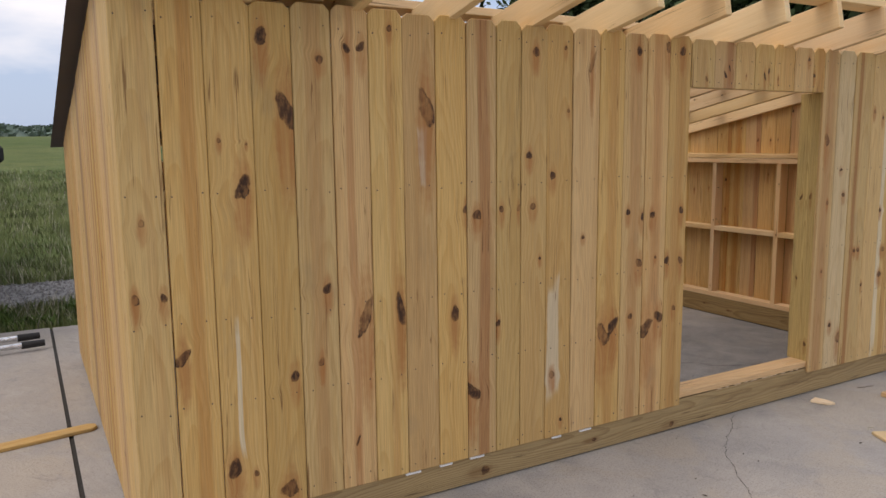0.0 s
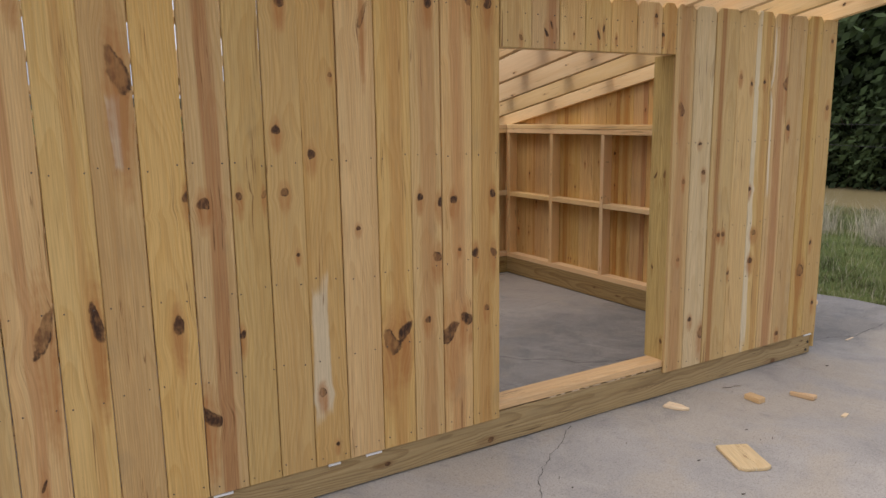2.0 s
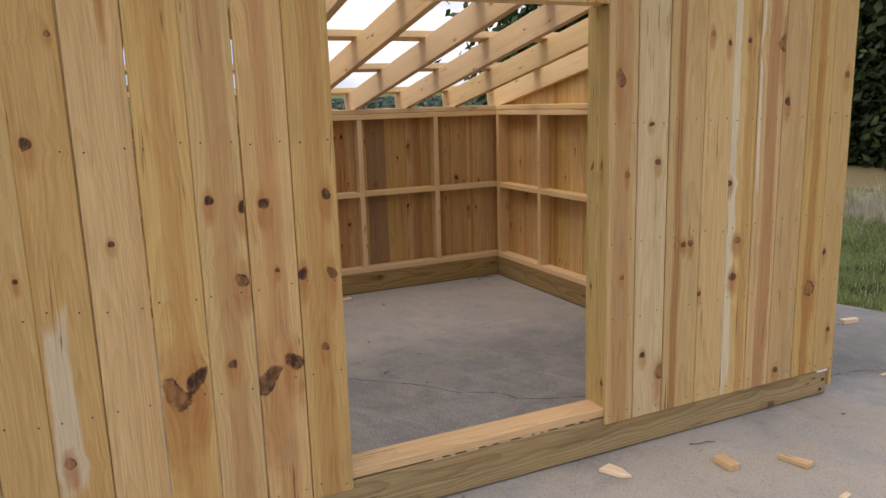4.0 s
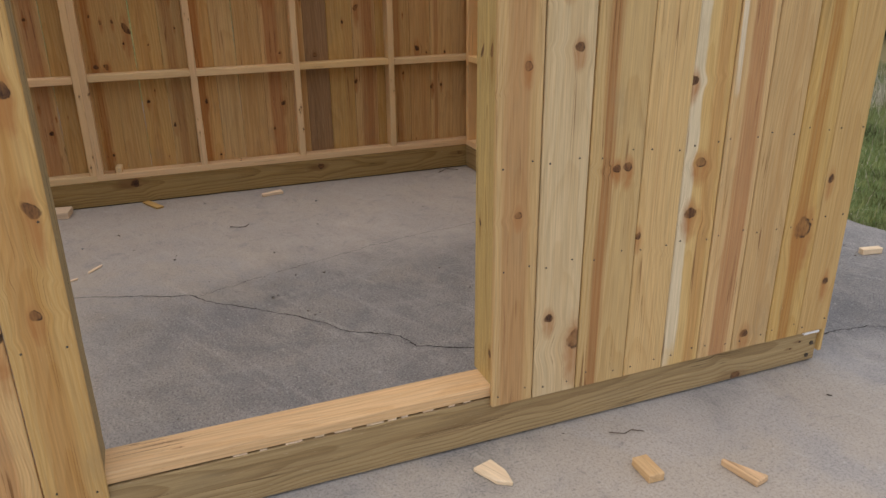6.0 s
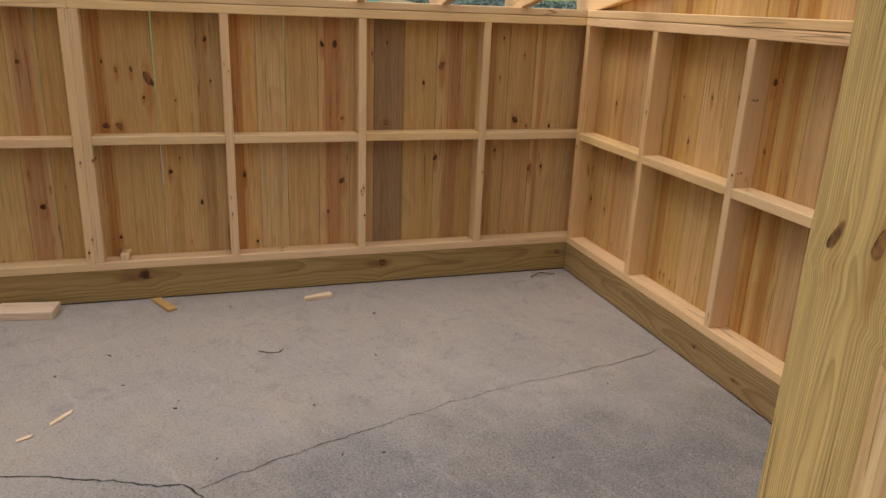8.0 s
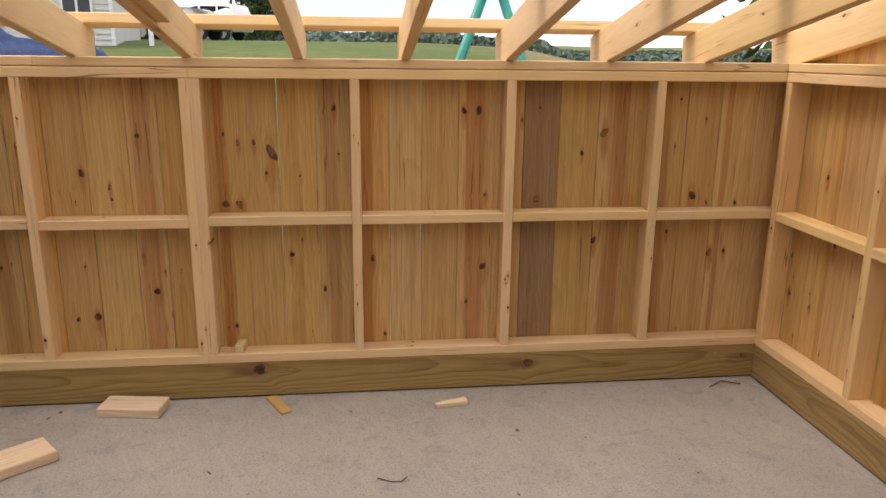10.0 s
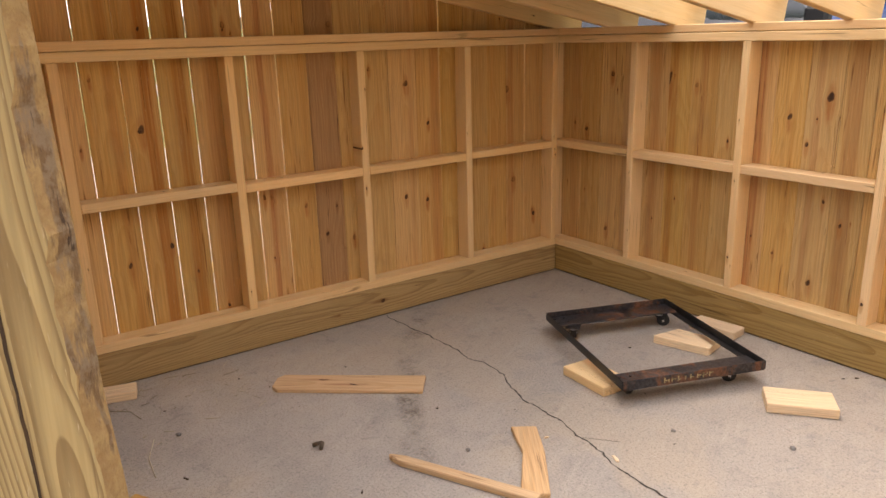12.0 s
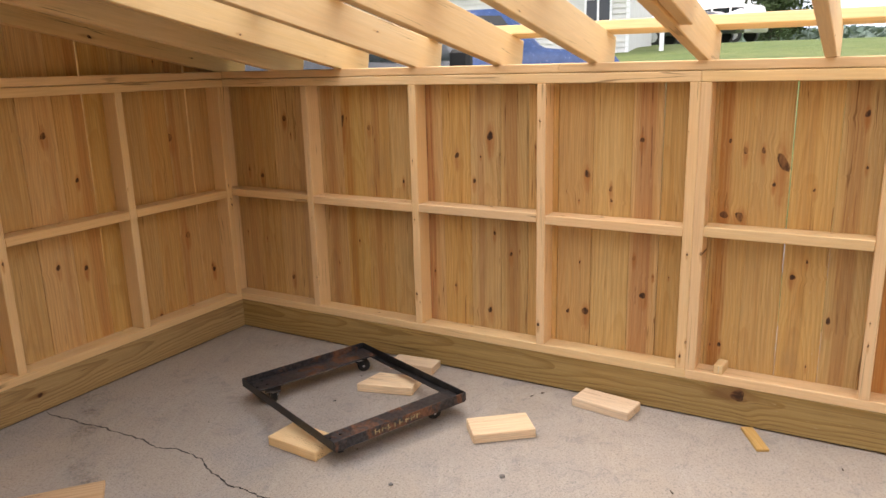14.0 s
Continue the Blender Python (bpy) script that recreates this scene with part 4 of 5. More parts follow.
# ---------------------------------------------------------------- roof frame
roof = tagged(new("roof"), "open roof frame of pale rafters and purlins, part covered", "roof", kind="structure")
ANG = math.degrees(math.atan(SLOPE))
RD = 0.14
Y_FRONT, Y_BACK = -0.318, 3.17
R_LEN = (Y_BACK - Y_FRONT) / math.cos(radians(ANG))


def on_roof(x, y, lift=0.0):
    """The pose of a level strip on the rafters' underside at y, lifted square to the slope; its local y runs down the slope."""
    return pose(x, y, roof_under(y), -ANG, 0, 0) @ pose(0, 0, lift)


def build_roof():
    for k in range(13):
        x = 0.02 + 0.4033 * k
        lumber("rafter", RD, T2, R_LEN, on_roof(x, Y_FRONT, RD / 2) @ pose(0, 0, 0, -90) @ pose(0, 0, 0, 0, 0, 90), roof, M_STUD, some_knots(RD, R_LEN, 4, 0.017))
    # doubled piece beside one rafter
    lumber("rafter_splice", RD, T2, 1.78, on_roof(0.02 + 0.4033 * 6 + T2 + 0.001, 0.75, RD / 2 + 0.012) @ pose(0, 0, 0, -90) @ pose(0, 0, 0, 0, 0, 90), roof, M_STUD)
    for y in (-0.26, 0.31, 1.01, 1.70, 2.40, 3.09):
        lumber("purlin", D, T2, LX + 0.02, on_roof(0.0, y, RD + T2 / 2) @ along_x(0, 0, 0), roof, M_STUD)
    # ribbed sheet over the first bays
    bm = bmesh.new()
    n, x0, x1 = 64, -0.085, 0.83
    prof = []
    for i in range(n + 1):
        u = i / n
        f = (u * 4.0) % 1.0
        prof.append((x0 + u * (x1 - x0), 0.018 * max(0.0, min(1.0, (0.14 - abs(f - 0.5)) / 0.05))))
    top = []
    for yy in (0.0, R_LEN + 0.20):
        top.append([bm.verts.new((x, yy, z + 0.002)) for x, z in prof])
    for i in range(n):
        bm.faces.new((top[0][i], top[0][i + 1], top[1][i + 1], top[1][i]))
    bmesh.ops.solidify(bm, geom=bm.faces[:], thickness=0.0015)
    sheet = part("roofing_sheet", bm, M_ROOF, roof, "dark brown ribbed metal roofing sheet")
    sheet.matrix_basis = on_roof(0, Y_FRONT - 0.03, RD + T2 + 0.003)


build_roof()


# ---------------------------------------------------------------- loose things on the slab
def offcut(x, y, yaw, length, width, thick, label, name="wood_offcut", mat=None, shape=None, group="", z=0.0, knots=()):
    """A sawn scrap lying flat. shape: outline as shares of length and width, from -0.5 to 0.5."""
    out = shape or [(-0.5, -0.5), (0.5, -0.5), (0.5, 0.5), (-0.5, 0.5)]
    bm = prism([(w * width, l * length + length / 2) for l, w in out], thick, min(0.003, thick * 0.2))
    ob = mesh_ob(name, bm, mat or M_CUT)
    # local z along the piece, local y through it
    ob.matrix_basis = pose(x, y, z + thick, 0, 0, yaw) @ pose(-length / 2, 0, 0) @ Matrix(((0, 0, 1, 0), (1, 0, 0, 0), (0, -1, 0, 0), (0, 0, 0, 1))) @ pose(0, 0, 0)
    set_knots(ob, list(knots))
    return tagged(ob, label, "offcut", group)


PALE = "pale sawn block of framing lumber on the concrete"
G = "lumber blocks on the floor"
offcut(1.255, 2.075, -4, 0.24, 0.14, 0.038, "sawn block of framing lumber under the steel dolly", mat=M_STUD, group=G)
offcut(1.255, 2.645, 12, 0.25, 0.14, 0.038, "angled sawn block seen through the steel dolly", group=G, shape=[(-0.5, -0.5), (0.5, -0.4), (0.5, 0.5), (-0.3, 0.5)])
offcut(1.24, 2.88, 6, 0.22, 0.10, 0.038, "sawn block of lumber beside the back wall", group=G)
offcut(1.862, 2.50, 39, 0.24, 0.14, 0.038, PALE, group=G)
offcut(2.155, 2.878, -8, 0.245, 0.12, 0.038, "sawn block lying along the back base timber", group=G)
offcut(2.72, 2.87, -63, 0.17, 0.045, 0.012, "thin orange wood shim on the concrete", "wood_shim", M_BOARD)
offcut(3.415, 2.815, 8, 0.135, 0.05, 0.02, "small pale wedge of wood on the concrete", "wood_wedge", shape=[(-0.5, -0.45), (0.5, -0.5), (0.5, 0.45), (-0.5, -0.1)])
offcut(0.673, 1.27, 51, 0.61, 0.135, 0.016, "dog-eared end of a pine fence board on the floor", "picket_offcut", M_SCRAP,
       [(-0.5, -0.28), (-0.46, -0.5), (0.5, -0.5), (0.5, 0.5), (-0.46, 0.5), (-0.5, 0.28)], knots=[(0.02, 0.2, 0.03, 0.35), (-0.02, 0.33, 0.03, 0.3)])
offcut(1.53, 1.475, -36, 0.40, 0.09, 0.018, "curved strip of pine board on the floor", "board_scrap", M_SCRAP,
       [(-0.5, -0.5), (-0.1, -0.2), (0.5, -0.5), (0.5, 0.5), (-0.1, 0.62), (-0.5, 0.5)])
offcut(1.475, 1.235, 26, 0.53, 0.042, 0.022, "long pointed sliver of pine on the floor", "wood_sliver", M_SCRAP, [(-0.5, -0.1), (-0.4, -0.5), (0.5, -0.5), (0.5, 0.5), (-0.4, 0.4), (-0.5, 0.1)])
offcut(0.19, 0.48, 75, 0.17, 0.085, 0.038, "small sawn block beside the side base timber")
offcut(1.0, 0.385, 30, 0.11, 0.06, 0.016, "small yellow scrap of fence board on the floor", "board_scrap", M_BOARD)
offcut(3.545, -0.15, -64, 0.125, 0.065, 0.016, "splintered scrap of fence board on the slab", "wood_scrap", M_CUT, [(-0.5, -0.5), (0.2, -0.5), (0.5, -0.1), (0.1, 0.35), (-0.4, 0.5)])
offcut(3.945, -0.30, -92, 0.09, 0.05, 0.028, "small sawn block end on the slab", "wood_offcut", M_SILL)
offcut(4.195, -0.405, -78, 0.12, 0.05, 0.022, "thin wedge of sawn wood on the slab", "wood_wedge", M_SILL, [(-0.5, -0.5), (0.5, -0.5), (0.5, 0.5), (-0.5, -0.3)])
offcut(4.134, -0.66, 10, 0.05, 0.02, 0.008, "tiny white wood chip on the slab", "wood_chip", M_CUT)
offcut(3.34, -0.685, 63.5, 0.225, 0.142, 0.016, "pale tan dog-eared fence board end on the slab", "picket_offcut", M_PALE, [(-0.5, -0.32), (-0.42, -0.5), (0.5, -0.5), (0.5, 0.5), (-0.42, 0.5), (-0.5, 0.32)], knots=[(0.0, 0.11, 0.006, 1.0)])
offcut(5.96, 0.67, -10, 0.11, 0.035, 0.03, "small block of wood on the slab edge", "wood_offcut", M_CUT)
offcut(5.35, 0.02, 5, 0.09, 0.012, 0.006, "pale wood splinter on the slab", "wood_chip", M_CUT)
offcut(-0.84, 1.44, 10, 1.63, 0.088, 0.019, "long dog-eared pine board lying on the slab", "fence_board", M_BOARD, [(-0.5, -0.5), (0.48, -0.5), (0.5, -0.2), (0.5, 0.2), (0.48, 0.5), (-0.5, 0.5)])


offcut(2.565, 3.005, 84, 0.075, 0.035, 0.036, "small wood scrap resting on the bottom plate", "wood_scrap", M_STUD, z=ST0)


for x, y, yaw, n, label in ((4.812, -0.803, -15, 0.05, "white wood chip on the slab"), (5.41, -0.209, -30, 0.05, "white wood chip on the slab"), (5.087, -0.425, 10, 0.025, "white wood chip on the slab"),
                            (2.341, 1.826, 30, 0.055, "thin pale splinter on the floor"), (2.433, 1.933, 55, 0.11, "thin pale splinter on the floor"), (1.692, 1.708, -20, 0.04, "thin pale splinter on the floor"), (1.455, 1.621, 70, 0.02, "thin pale splinter on the floor")):
    offcut(x, y, yaw, n, min(0.018, n * 0.3), 0.006, label, "wood_chip", M_CUT, [(-0.5, -0.3), (0.3, -0.5), (0.5, 0.1), (0.2, 0.5), (-0.4, 0.4)])


def pebble(x, y, r, seed):
    """A small angular dark stone."""
    bm = bmesh.new()
    bmesh.ops.create_icosphere(bm, subdivisions=2, radius=r)
    for v in bm.verts:
        v.co *= 1 + 0.35 * noise.noise(v.co * (1.4 / r) + Vector((seed, 0, 0)))
        v.co.z = v.co.z * 0.6 + r * 0.5
    ob = mesh_ob("pebble", bm, M_GRAVEL)
    ob.matrix_basis = pose(x, y, 0)
    return tagged(ob, "small dark grey pebble on the concrete", "pebble", "pebbles on the floor")


for i, (x, y, r) in enumerate(((3.162, 1.288, 0.009), (3.185, 1.30, 0.007), (2.005, 2.215, 0.010), (1.693, 1.998, 0.008), (1.353, 1.357, 0.009), (0.64, 0.599, 0.010), (3.639, 2.57, 0.008), (2.363, 2.246, 0.006))):
    pebble(x, y, r, i * 3.1)


def twig(pts, r, label, mat):
    bm = bmesh.new()
    for a, b in zip(pts, pts[1:]):
        rod(bm, a, b, r, r * 0.8, 5)
    return tagged(mesh_ob("twig", bm, mat, smooth=True), label, "twig")


twig([(3.10, 2.29, 0.005), (3.145, 2.264, 0.004), (3.18, 2.262, 0.005), (3.20, 2.277, 0.012)], 0.0022, "thin bent dry twig on the concrete", M_BARK)
twig([(1.01, 0.95, 0.008), (1.03, 0.975, 0.02), (1.05, 0.96, 0.008)], 0.008, "dark dry leaf stalk on the concrete", M_BARK)
twig([(0.30, 0.44, 0.004), (0.37, 0.50, 0.012), (0.44, 0.52, 0.005)], 0.002, "wisp of straw by the base timber", M_STRAW)
twig([(3.95, -0.10, 0.004), (3.985, -0.13, 0.010), (4.02, -0.115, 0.005), (4.05, -0.14, 0.008)], 0.0018, "crumpled dry leaf stalk on the slab", M_BARK)
twig([(3.36, -0.52, 0.004), (3.38, -0.50, 0.010), (3.41, -0.52, 0.004)], 0.0016, "wisp of straw on the slab", M_STRAW)
twig([(4.28, -1.05, 0.004), (4.305, -1.03, 0.012), (4.32, -1.05, 0.005)], 0.002, "dark dry leaf stalk on the concrete", M_BARK)
twig([(0.62, 0.52, 0.004), (0.75, 0.47, 0.010), (0.87, 0.46, 0.004)], 0.002, "wisp of straw by the base timber", M_STRAW)
twig([(1.50, 1.70, 0.002), (1.55, 1.73, 0.004), (1.63, 1.80, 0.002)], 0.0006, "fine dry stalk on the concrete", M_BARK)
twig([(4.55, 2.86, 0.006), (4.62, 2.90, 0.014), (4.70, 2.88, 0.006)], 0.003, "dry leaf debris in the corner", M_BARK)


def splinters():
    """Straw and splinters swept against the side base timber."""
    bm = bmesh.new()
    r = random.Random(19)
    for _ in range(70):
        x, y = 0.12 + abs(r.gauss(0, 0.22)), r.uniform(0.2, 0.95)
        a, n = r.uniform(0, 3.14), r.uniform(0.012, 0.06)
        rod(bm, (x, y, 0.002), (x + math.cos(a) * n, y + math.sin(a) * n, r.uniform(0.002, 0.012)), 0.0014, 0.0008, 4)
    return tagged(mesh_ob("wood_splinters", bm, M_STRAW), "pale straw and splinters beside the base timber", "debris", kind="stuff")


splinters()


def litter():
    bm = bmesh.new()
    r = random.Random(11)
    for _ in range(240):
        x, y = r.uniform(0.2, 6.2), r.uniform(-2.2, 2.9)
        if -0.05 < y < 0.2:
            continue
        s = r.uniform(0.002, 0.007)
        rod(bm, (x, y, s * 0.4), (x + r.uniform(-1, 1) * s * 2.5, y + r.uniform(-1, 1) * s * 2.5, s * 0.5), s * 0.5, s * 0.3, 4)
    return tagged(mesh_ob("sawdust_crumbs", bm, M_BARK), "scattered dark crumbs and splinters on concrete", "debris", kind="stuff")


litter()


def worn_steel():
    """Blue-black paint rubbed through to rust in patches."""
    g = Net("worn_black_steel")
    c = g.coords()
    n, f = g.noise(c, 9.0, 6, 0.7, 0.6), g.noise(c, 70.0, 4, 0.7)
    col = g.mixc(g.smooth(f, 0.35, 0.7), (0.022, 0.023, 0.028), (0.06, 0.06, 0.068))
    rust = g.mixc(g.smooth(f, 0.3, 0.7), (0.10, 0.042, 0.022), (0.20, 0.10, 0.06))
    r = g.smooth(n, 0.50, 0.62)
    col = g.mixc(r, col, rust)
    g.bump(g.math("ADD", n, f), 0.4, 0.002)
    return g.done(col, g.smooth(r, 0.0, 1.0, 0.42, 0.75), g.smooth(r, 0.0, 1.0, 0.35, 0.1))


def build_dolly():
    steel = worn_steel()
    d = thing("dolly", "low black steel dolly frame with worn rusty plates and casters", "dolly", m=pose(1.22, 2.415, 0, 0, 0, -20.8))
    hx, hy, zt = 0.373, 0.307, 0.100
    # long sides in angle iron
    for s in (-1, 1):
        bm = box(-hx, hx, min(s * hy, s * (hy - 0.004)), max(s * hy, s * (hy - 0.004)), zt - 0.036, zt, 0.001)
        box(-hx, hx, min(s * (hy - 0.004), s * (hy - 0.03)), max(s * (hy - 0.004), s * (hy - 0.03)), zt - 0.036, zt - 0.032, 0.0, bm)
        part("side_rail", bm, M_STEEL, d)
    for s in (-1, 1):
        a, b = sorted((s * hx, s * (hx - 0.004)))
        part("end_rail", box(a, b, -hy + 0.005, hy - 0.005, zt - 0.040, zt, 0.001), steel, d)
        a, b = sorted((s * (hx - 0.005), s * (hx - 0.115)))
        part("deck_plate", box(a, b, -hy + 0.005, hy - 0.005, zt - 0.031, zt - 0.025, 0.001), steel, d, "black steel plate worn to rust")
        # bolt heads where a caster is held
        for y in (-hy + 0.03, -hy + 0.075):
            for x in (hx - 0.03, hx - 0.08):
                part("bolt_head", rod(bmesh.new(), (s * x, y, zt - 0.0255), (s * x, y, zt - 0.0215), 0.006, n=6), M_STEEL, d)
    # worn yellow lettering on one end, past reading
    r = random.Random(4)
    y = -0.135
    for w in (0.026, 0.022, 0.02, 0.0, 0.012, 0.0, 0.024, 0.02, 0.022, 0.018):
        if w:
            bm = bmesh.new()
            lo, hi = zt - 0.031 + r.uniform(0, 0.004), zt - 0.008 - r.uniform(0, 0.006)
            box(hx + 0.0005, hx + 0.0012, y, y + 0.0055, lo, hi, 0.0, bm)
            if w > 0.015:
                zc = r.uniform(lo + 0.004, hi - 0.004)
                box(hx + 0.0005, hx + 0.0012, y + 0.006, y + w * 0.7, zc - 0.0022, zc + 0.0022, 0.0, bm)
                if r.random() < 0.6:
                    box(hx + 0.0005, hx + 0.0012, y + w * 0.7 + 0.0005, y + w * 0.7 + 0.005, r.uniform(lo, zc), r.uniform(zc, hi), 0.0, bm)
            part("faded_mark", bm, M_YELLOW, d, "faded yellow lettering")
        y += w + 0.005
    # casters stand at uneven turns, set in from the corners
    for cx, cy, turn in ((hx - 0.075, hy - 0.135, 70), (hx - 0.070, -hy + 0.070, 170), (-hx + 0.115, -hy + 0.085, 150), (-hx + 0.075, hy - 0.075, 60)):
        at = pose(cx, cy, 0, 0, 0, turn)
        c = part("caster", box(-0.038, 0.038, -0.032, 0.032, zt - 0.036, zt - 0.0315, 0.001), M_STEEL, d, "steel swivel caster")
        c.matrix_basis = at
        part("swivel", rod(bmesh.new(), (0, 0, zt - 0.046), (0, 0, zt - 0.0365), 0.021, 0.024, 16), M_CHROME, c, "bright worn swivel ring")
        for t in (-1, 1):
            side = prism([(-0.020, zt - 0.046), (0.018, zt - 0.046), (0.030, 0.036), (0.022, 0.024), (0.010, 0.026)], 0.0025, 0.0004)
            bmesh.ops.translate(side, verts=side.verts[:], vec=(0, t * 0.0175 - 0.00125, 0))
            part("fork_plate", side, M_STEEL, c)
        bm = rod(bmesh.new(), (0.021, -0.0125, 0.029), (0.021, 0.0125, 0.029), 0.029, 0.029, 24)
        bmesh.ops.bevel(bm, geom=[e for e in bm.edges if len(e.link_faces) == 2 and any(len(f.verts) > 4 for f in e.link_faces)], offset=0.005, segments=2, affect="EDGES")
        part("wheel", bm, M_RUBBER, c)
        part("axle", rod(bmesh.new(), (0.021, -0.021, 0.029), (0.021, 0.021, 0.029), 0.0055, n=8), M_CHROME, c)
    return d


build_dolly()


def build_hand_truck():
    h = thing("hand_truck", "polished aluminium tube frame with black rubber grip on the slab", "hand truck", m=pose(-0.62, 3.45, 0.0, 0, 0, 6))
    for i, y in enumerate((0.0, 0.26)):
        part("tube", rod(bmesh.new(), (-0.9, y, 0.05), (0.25, y, 0.05), 0.02, n=12), M_TUBE, h)
        part("grip", rod(bmesh.new(), (0.25, y, 0.05), (0.40, y, 0.05), 0.027, 0.024, n=12), M_RUBBER, h, "black rubber grip")
    for x in (-0.6, -0.15):
        part("crossbar", rod(bmesh.new(), (x, 0, 0.05), (x, 0.26, 0.05), 0.012, n=8), M_TUBE, h)
    part("foot", box(-0.93, -0.90, -0.03, 0.29, 0.0, 0.14, 0.003), M_TUBE, h)
    part("axle_block", box(-0.2, -0.1, 0.05, 0.21, 0.0, 0.04, 0.004), M_RUBBER, h)
    return h


build_hand_truck()

def tyre_mark():
    """A soft dark sweep of rubber on the slab."""
    g = Net("rubber_smear")
    c = g.coords()
    n = g.math("MULTIPLY", g.smooth(g.noise(c, 7.0, 5, 0.7), 0.38, 0.7), g.smooth(g.noise(c, 60.0, 3, 0.7), 0.3, 0.65))
    x, y, z = g.split(g.coords("UV"))
    fall = g.smooth(g.math("ABSOLUTE", g.math("SUBTRACT", x, 0.5)), 0.5, 0.12)
    g.put(g.bsdf.inputs["Alpha"], g.math("MULTIPLY", g.math("MULTIPLY", n, fall), 0.55))
    mat = g.done((0.09, 0.088, 0.085), 0.9)
    bm = bmesh.new()
    uv = bm.loops.layers.uv.new("UVMap")
    pts = [(0.13, 2.0), (0.33, 1.80), (0.52, 1.66), (0.72, 1.52), (0.92, 1.39), (1.12, 1.27), (1.35, 1.16)]
    prev = None
    for i, (x, y) in enumerate(pts):
        a, b = bm.verts.new((x - 0.03, y - 0.06, 0.0022)), bm.verts.new((x + 0.04, y + 0.07, 0.0022))
        if prev:
            f = bm.faces.new((prev[0], prev[1], b, a))
            for lp, u in zip(f.loops, (0, 1, 1, 0)):
                lp[uv].uv = (u, 0.5)
        prev = (a, b)
    ob = mesh_ob("tyre_mark", bm, mat, bpy.data.objects["pavement"], "faint dark rubber smear")


tyre_mark()

# slips of white sill wrap showing under the front boards
for x, w in ((0.99, 0.07), (1.15, 0.06), (1.30, 0.07), (1.74, 0.05), (1.90, 0.07), (4.80, 0.07)):
    part("sill_wrap", box(x, x + w, -0.013, -0.003, 0.121, 0.130, 0.001), M_PAPER, front, "white slip of sill wrap")


# ---------------------------------------------------------------- vehicles
def vehicle(name, label, paint, profile, windows, wheels, half, m, mirror_y, lamps=True):
    """profile: side outline (x along, z up); windows: outlines on the sides; wheels: x of the axles."""
    v = thing(name, label, "vehicle", m=m)
    bm = prism(profile, 2 * half)
    bmesh.ops.translate(bm, verts=bm.verts[:], vec=(0, -half, 0))
    for vt in bm.verts:                       # tumblehome
        if vt.co.z > 1.05:
            vt.co.y *= 0.86
    bmesh.ops.bevel(bm, geom=bm.edges[:], offset=0.05, segments=3, affect="EDGES")
    part("body", bm, paint, v, smooth=True)
    for s in (-1, 1):
        for w in windows:
            bm = bmesh.new()
            vs = [bm.verts.new((x, s * half * (1.012 - 0.14 * max(0.0, min(1.0, (z - 0.95) / 0.25))), z)) for x, z in w]
            f = bm.faces.new(vs)
            r = bmesh.ops.extrude_face_region(bm, geom=[f])
            bmesh.ops.translate(bm, verts=[e for e in r["geom"] if isinstance(e, bmesh.types.BMVert)], vec=(0, s * 0.006, 0))
            bmesh.ops.recalc_face_normals(bm, faces=bm.faces[:])
            part("side_window", bm, M_GLASS, v)
        part("mirror", box(mirror_y - 0.06, mirror_y + 0.06, s * (half + 0.13) - 0.11, s * (half + 0.13) + 0.11, 1.12, 1.30, 0.03), M_RUBBER, v)
        for ax in wheels:
            w = part("wheel", rod(bmesh.new(), (ax, s * (half - 0.2), 0.35), (ax, s * (half + 0.01), 0.35), 0.24, n=20), M_CHROME, v)
            tb = rod(bmesh.new(), (ax, s * (half - 0.21), 0.35), (ax, s * (half - 0.0), 0.35), 0.35, 0.35, 24)
            part("tyre", tb, M_RUBBER, w)
    x0, x1 = min(p[0] for p in profile), max(p[0] for p in profile)
    for s in (-1, 1):
        part("tail_light", box(x0 - 0.01, x0 + 0.05, s * half * 0.8 - 0.09, s * half * 0.8 + 0.09, 0.85, 1.15, 0.01), M_LAMP, v, "red tail light")
        part("headlight", box(x1 - 0.06, x1 + 0.01, s * half * 0.75 - 0.13, s * half * 0.75 + 0.13, 0.72, 0.88, 0.01), M_CHROME, v)
    return v


SUV = [(-2.3, 0.45), (-2.35, 0.9), (-2.28, 1.15), (-2.1, 1.72), (-1.6, 1.82), (0.1, 1.82), (0.55, 1.72), (1.15, 1.18), (2.1, 1.05), (2.35, 0.85), (2.35, 0.42)]
SUV_W = [[(-2.0, 1.2), (-1.85, 1.65), (-1.2, 1.69), (-1.2, 1.2)], [(-1.1, 1.2), (-1.1, 1.69), (-0.2, 1.69), (-0.2, 1.2)], [(-0.1, 1.2), (-0.1, 1.69), (0.35, 1.64), (0.85, 1.2)]]
CAR = [(-2.25, 0.4), (-2.25, 0.9), (-1.9, 1.02), (-1.2, 1.4), (-0.4, 1.46), (0.3, 1.4), (1.0, 0.98), (2.0, 0.85), (2.25, 0.65), (2.25, 0.36)]
CAR_W = [[(-1.45, 1.03), (-1.05, 1.34), (-0.45, 1.39), (-0.45, 1.03)], [(-0.38, 1.03), (-0.38, 1.39), (0.2, 1.34), (0.7, 1.03)]]
PICK = [(-2.75, 0.5), (-2.8, 1.15), (-0.85, 1.15), (-0.7, 1.86), (0.75, 1.88), (1.35, 1.22), (2.55, 1.1), (2.75, 0.85), (2.75, 0.45)]
PICK_W = [[(-0.62, 1.25), (-0.52, 1.75), (0.05, 1.78), (0.05, 1.25)], [(0.12, 1.25), (0.12, 1.78), (0.68, 1.76), (1.08, 1.25)]]
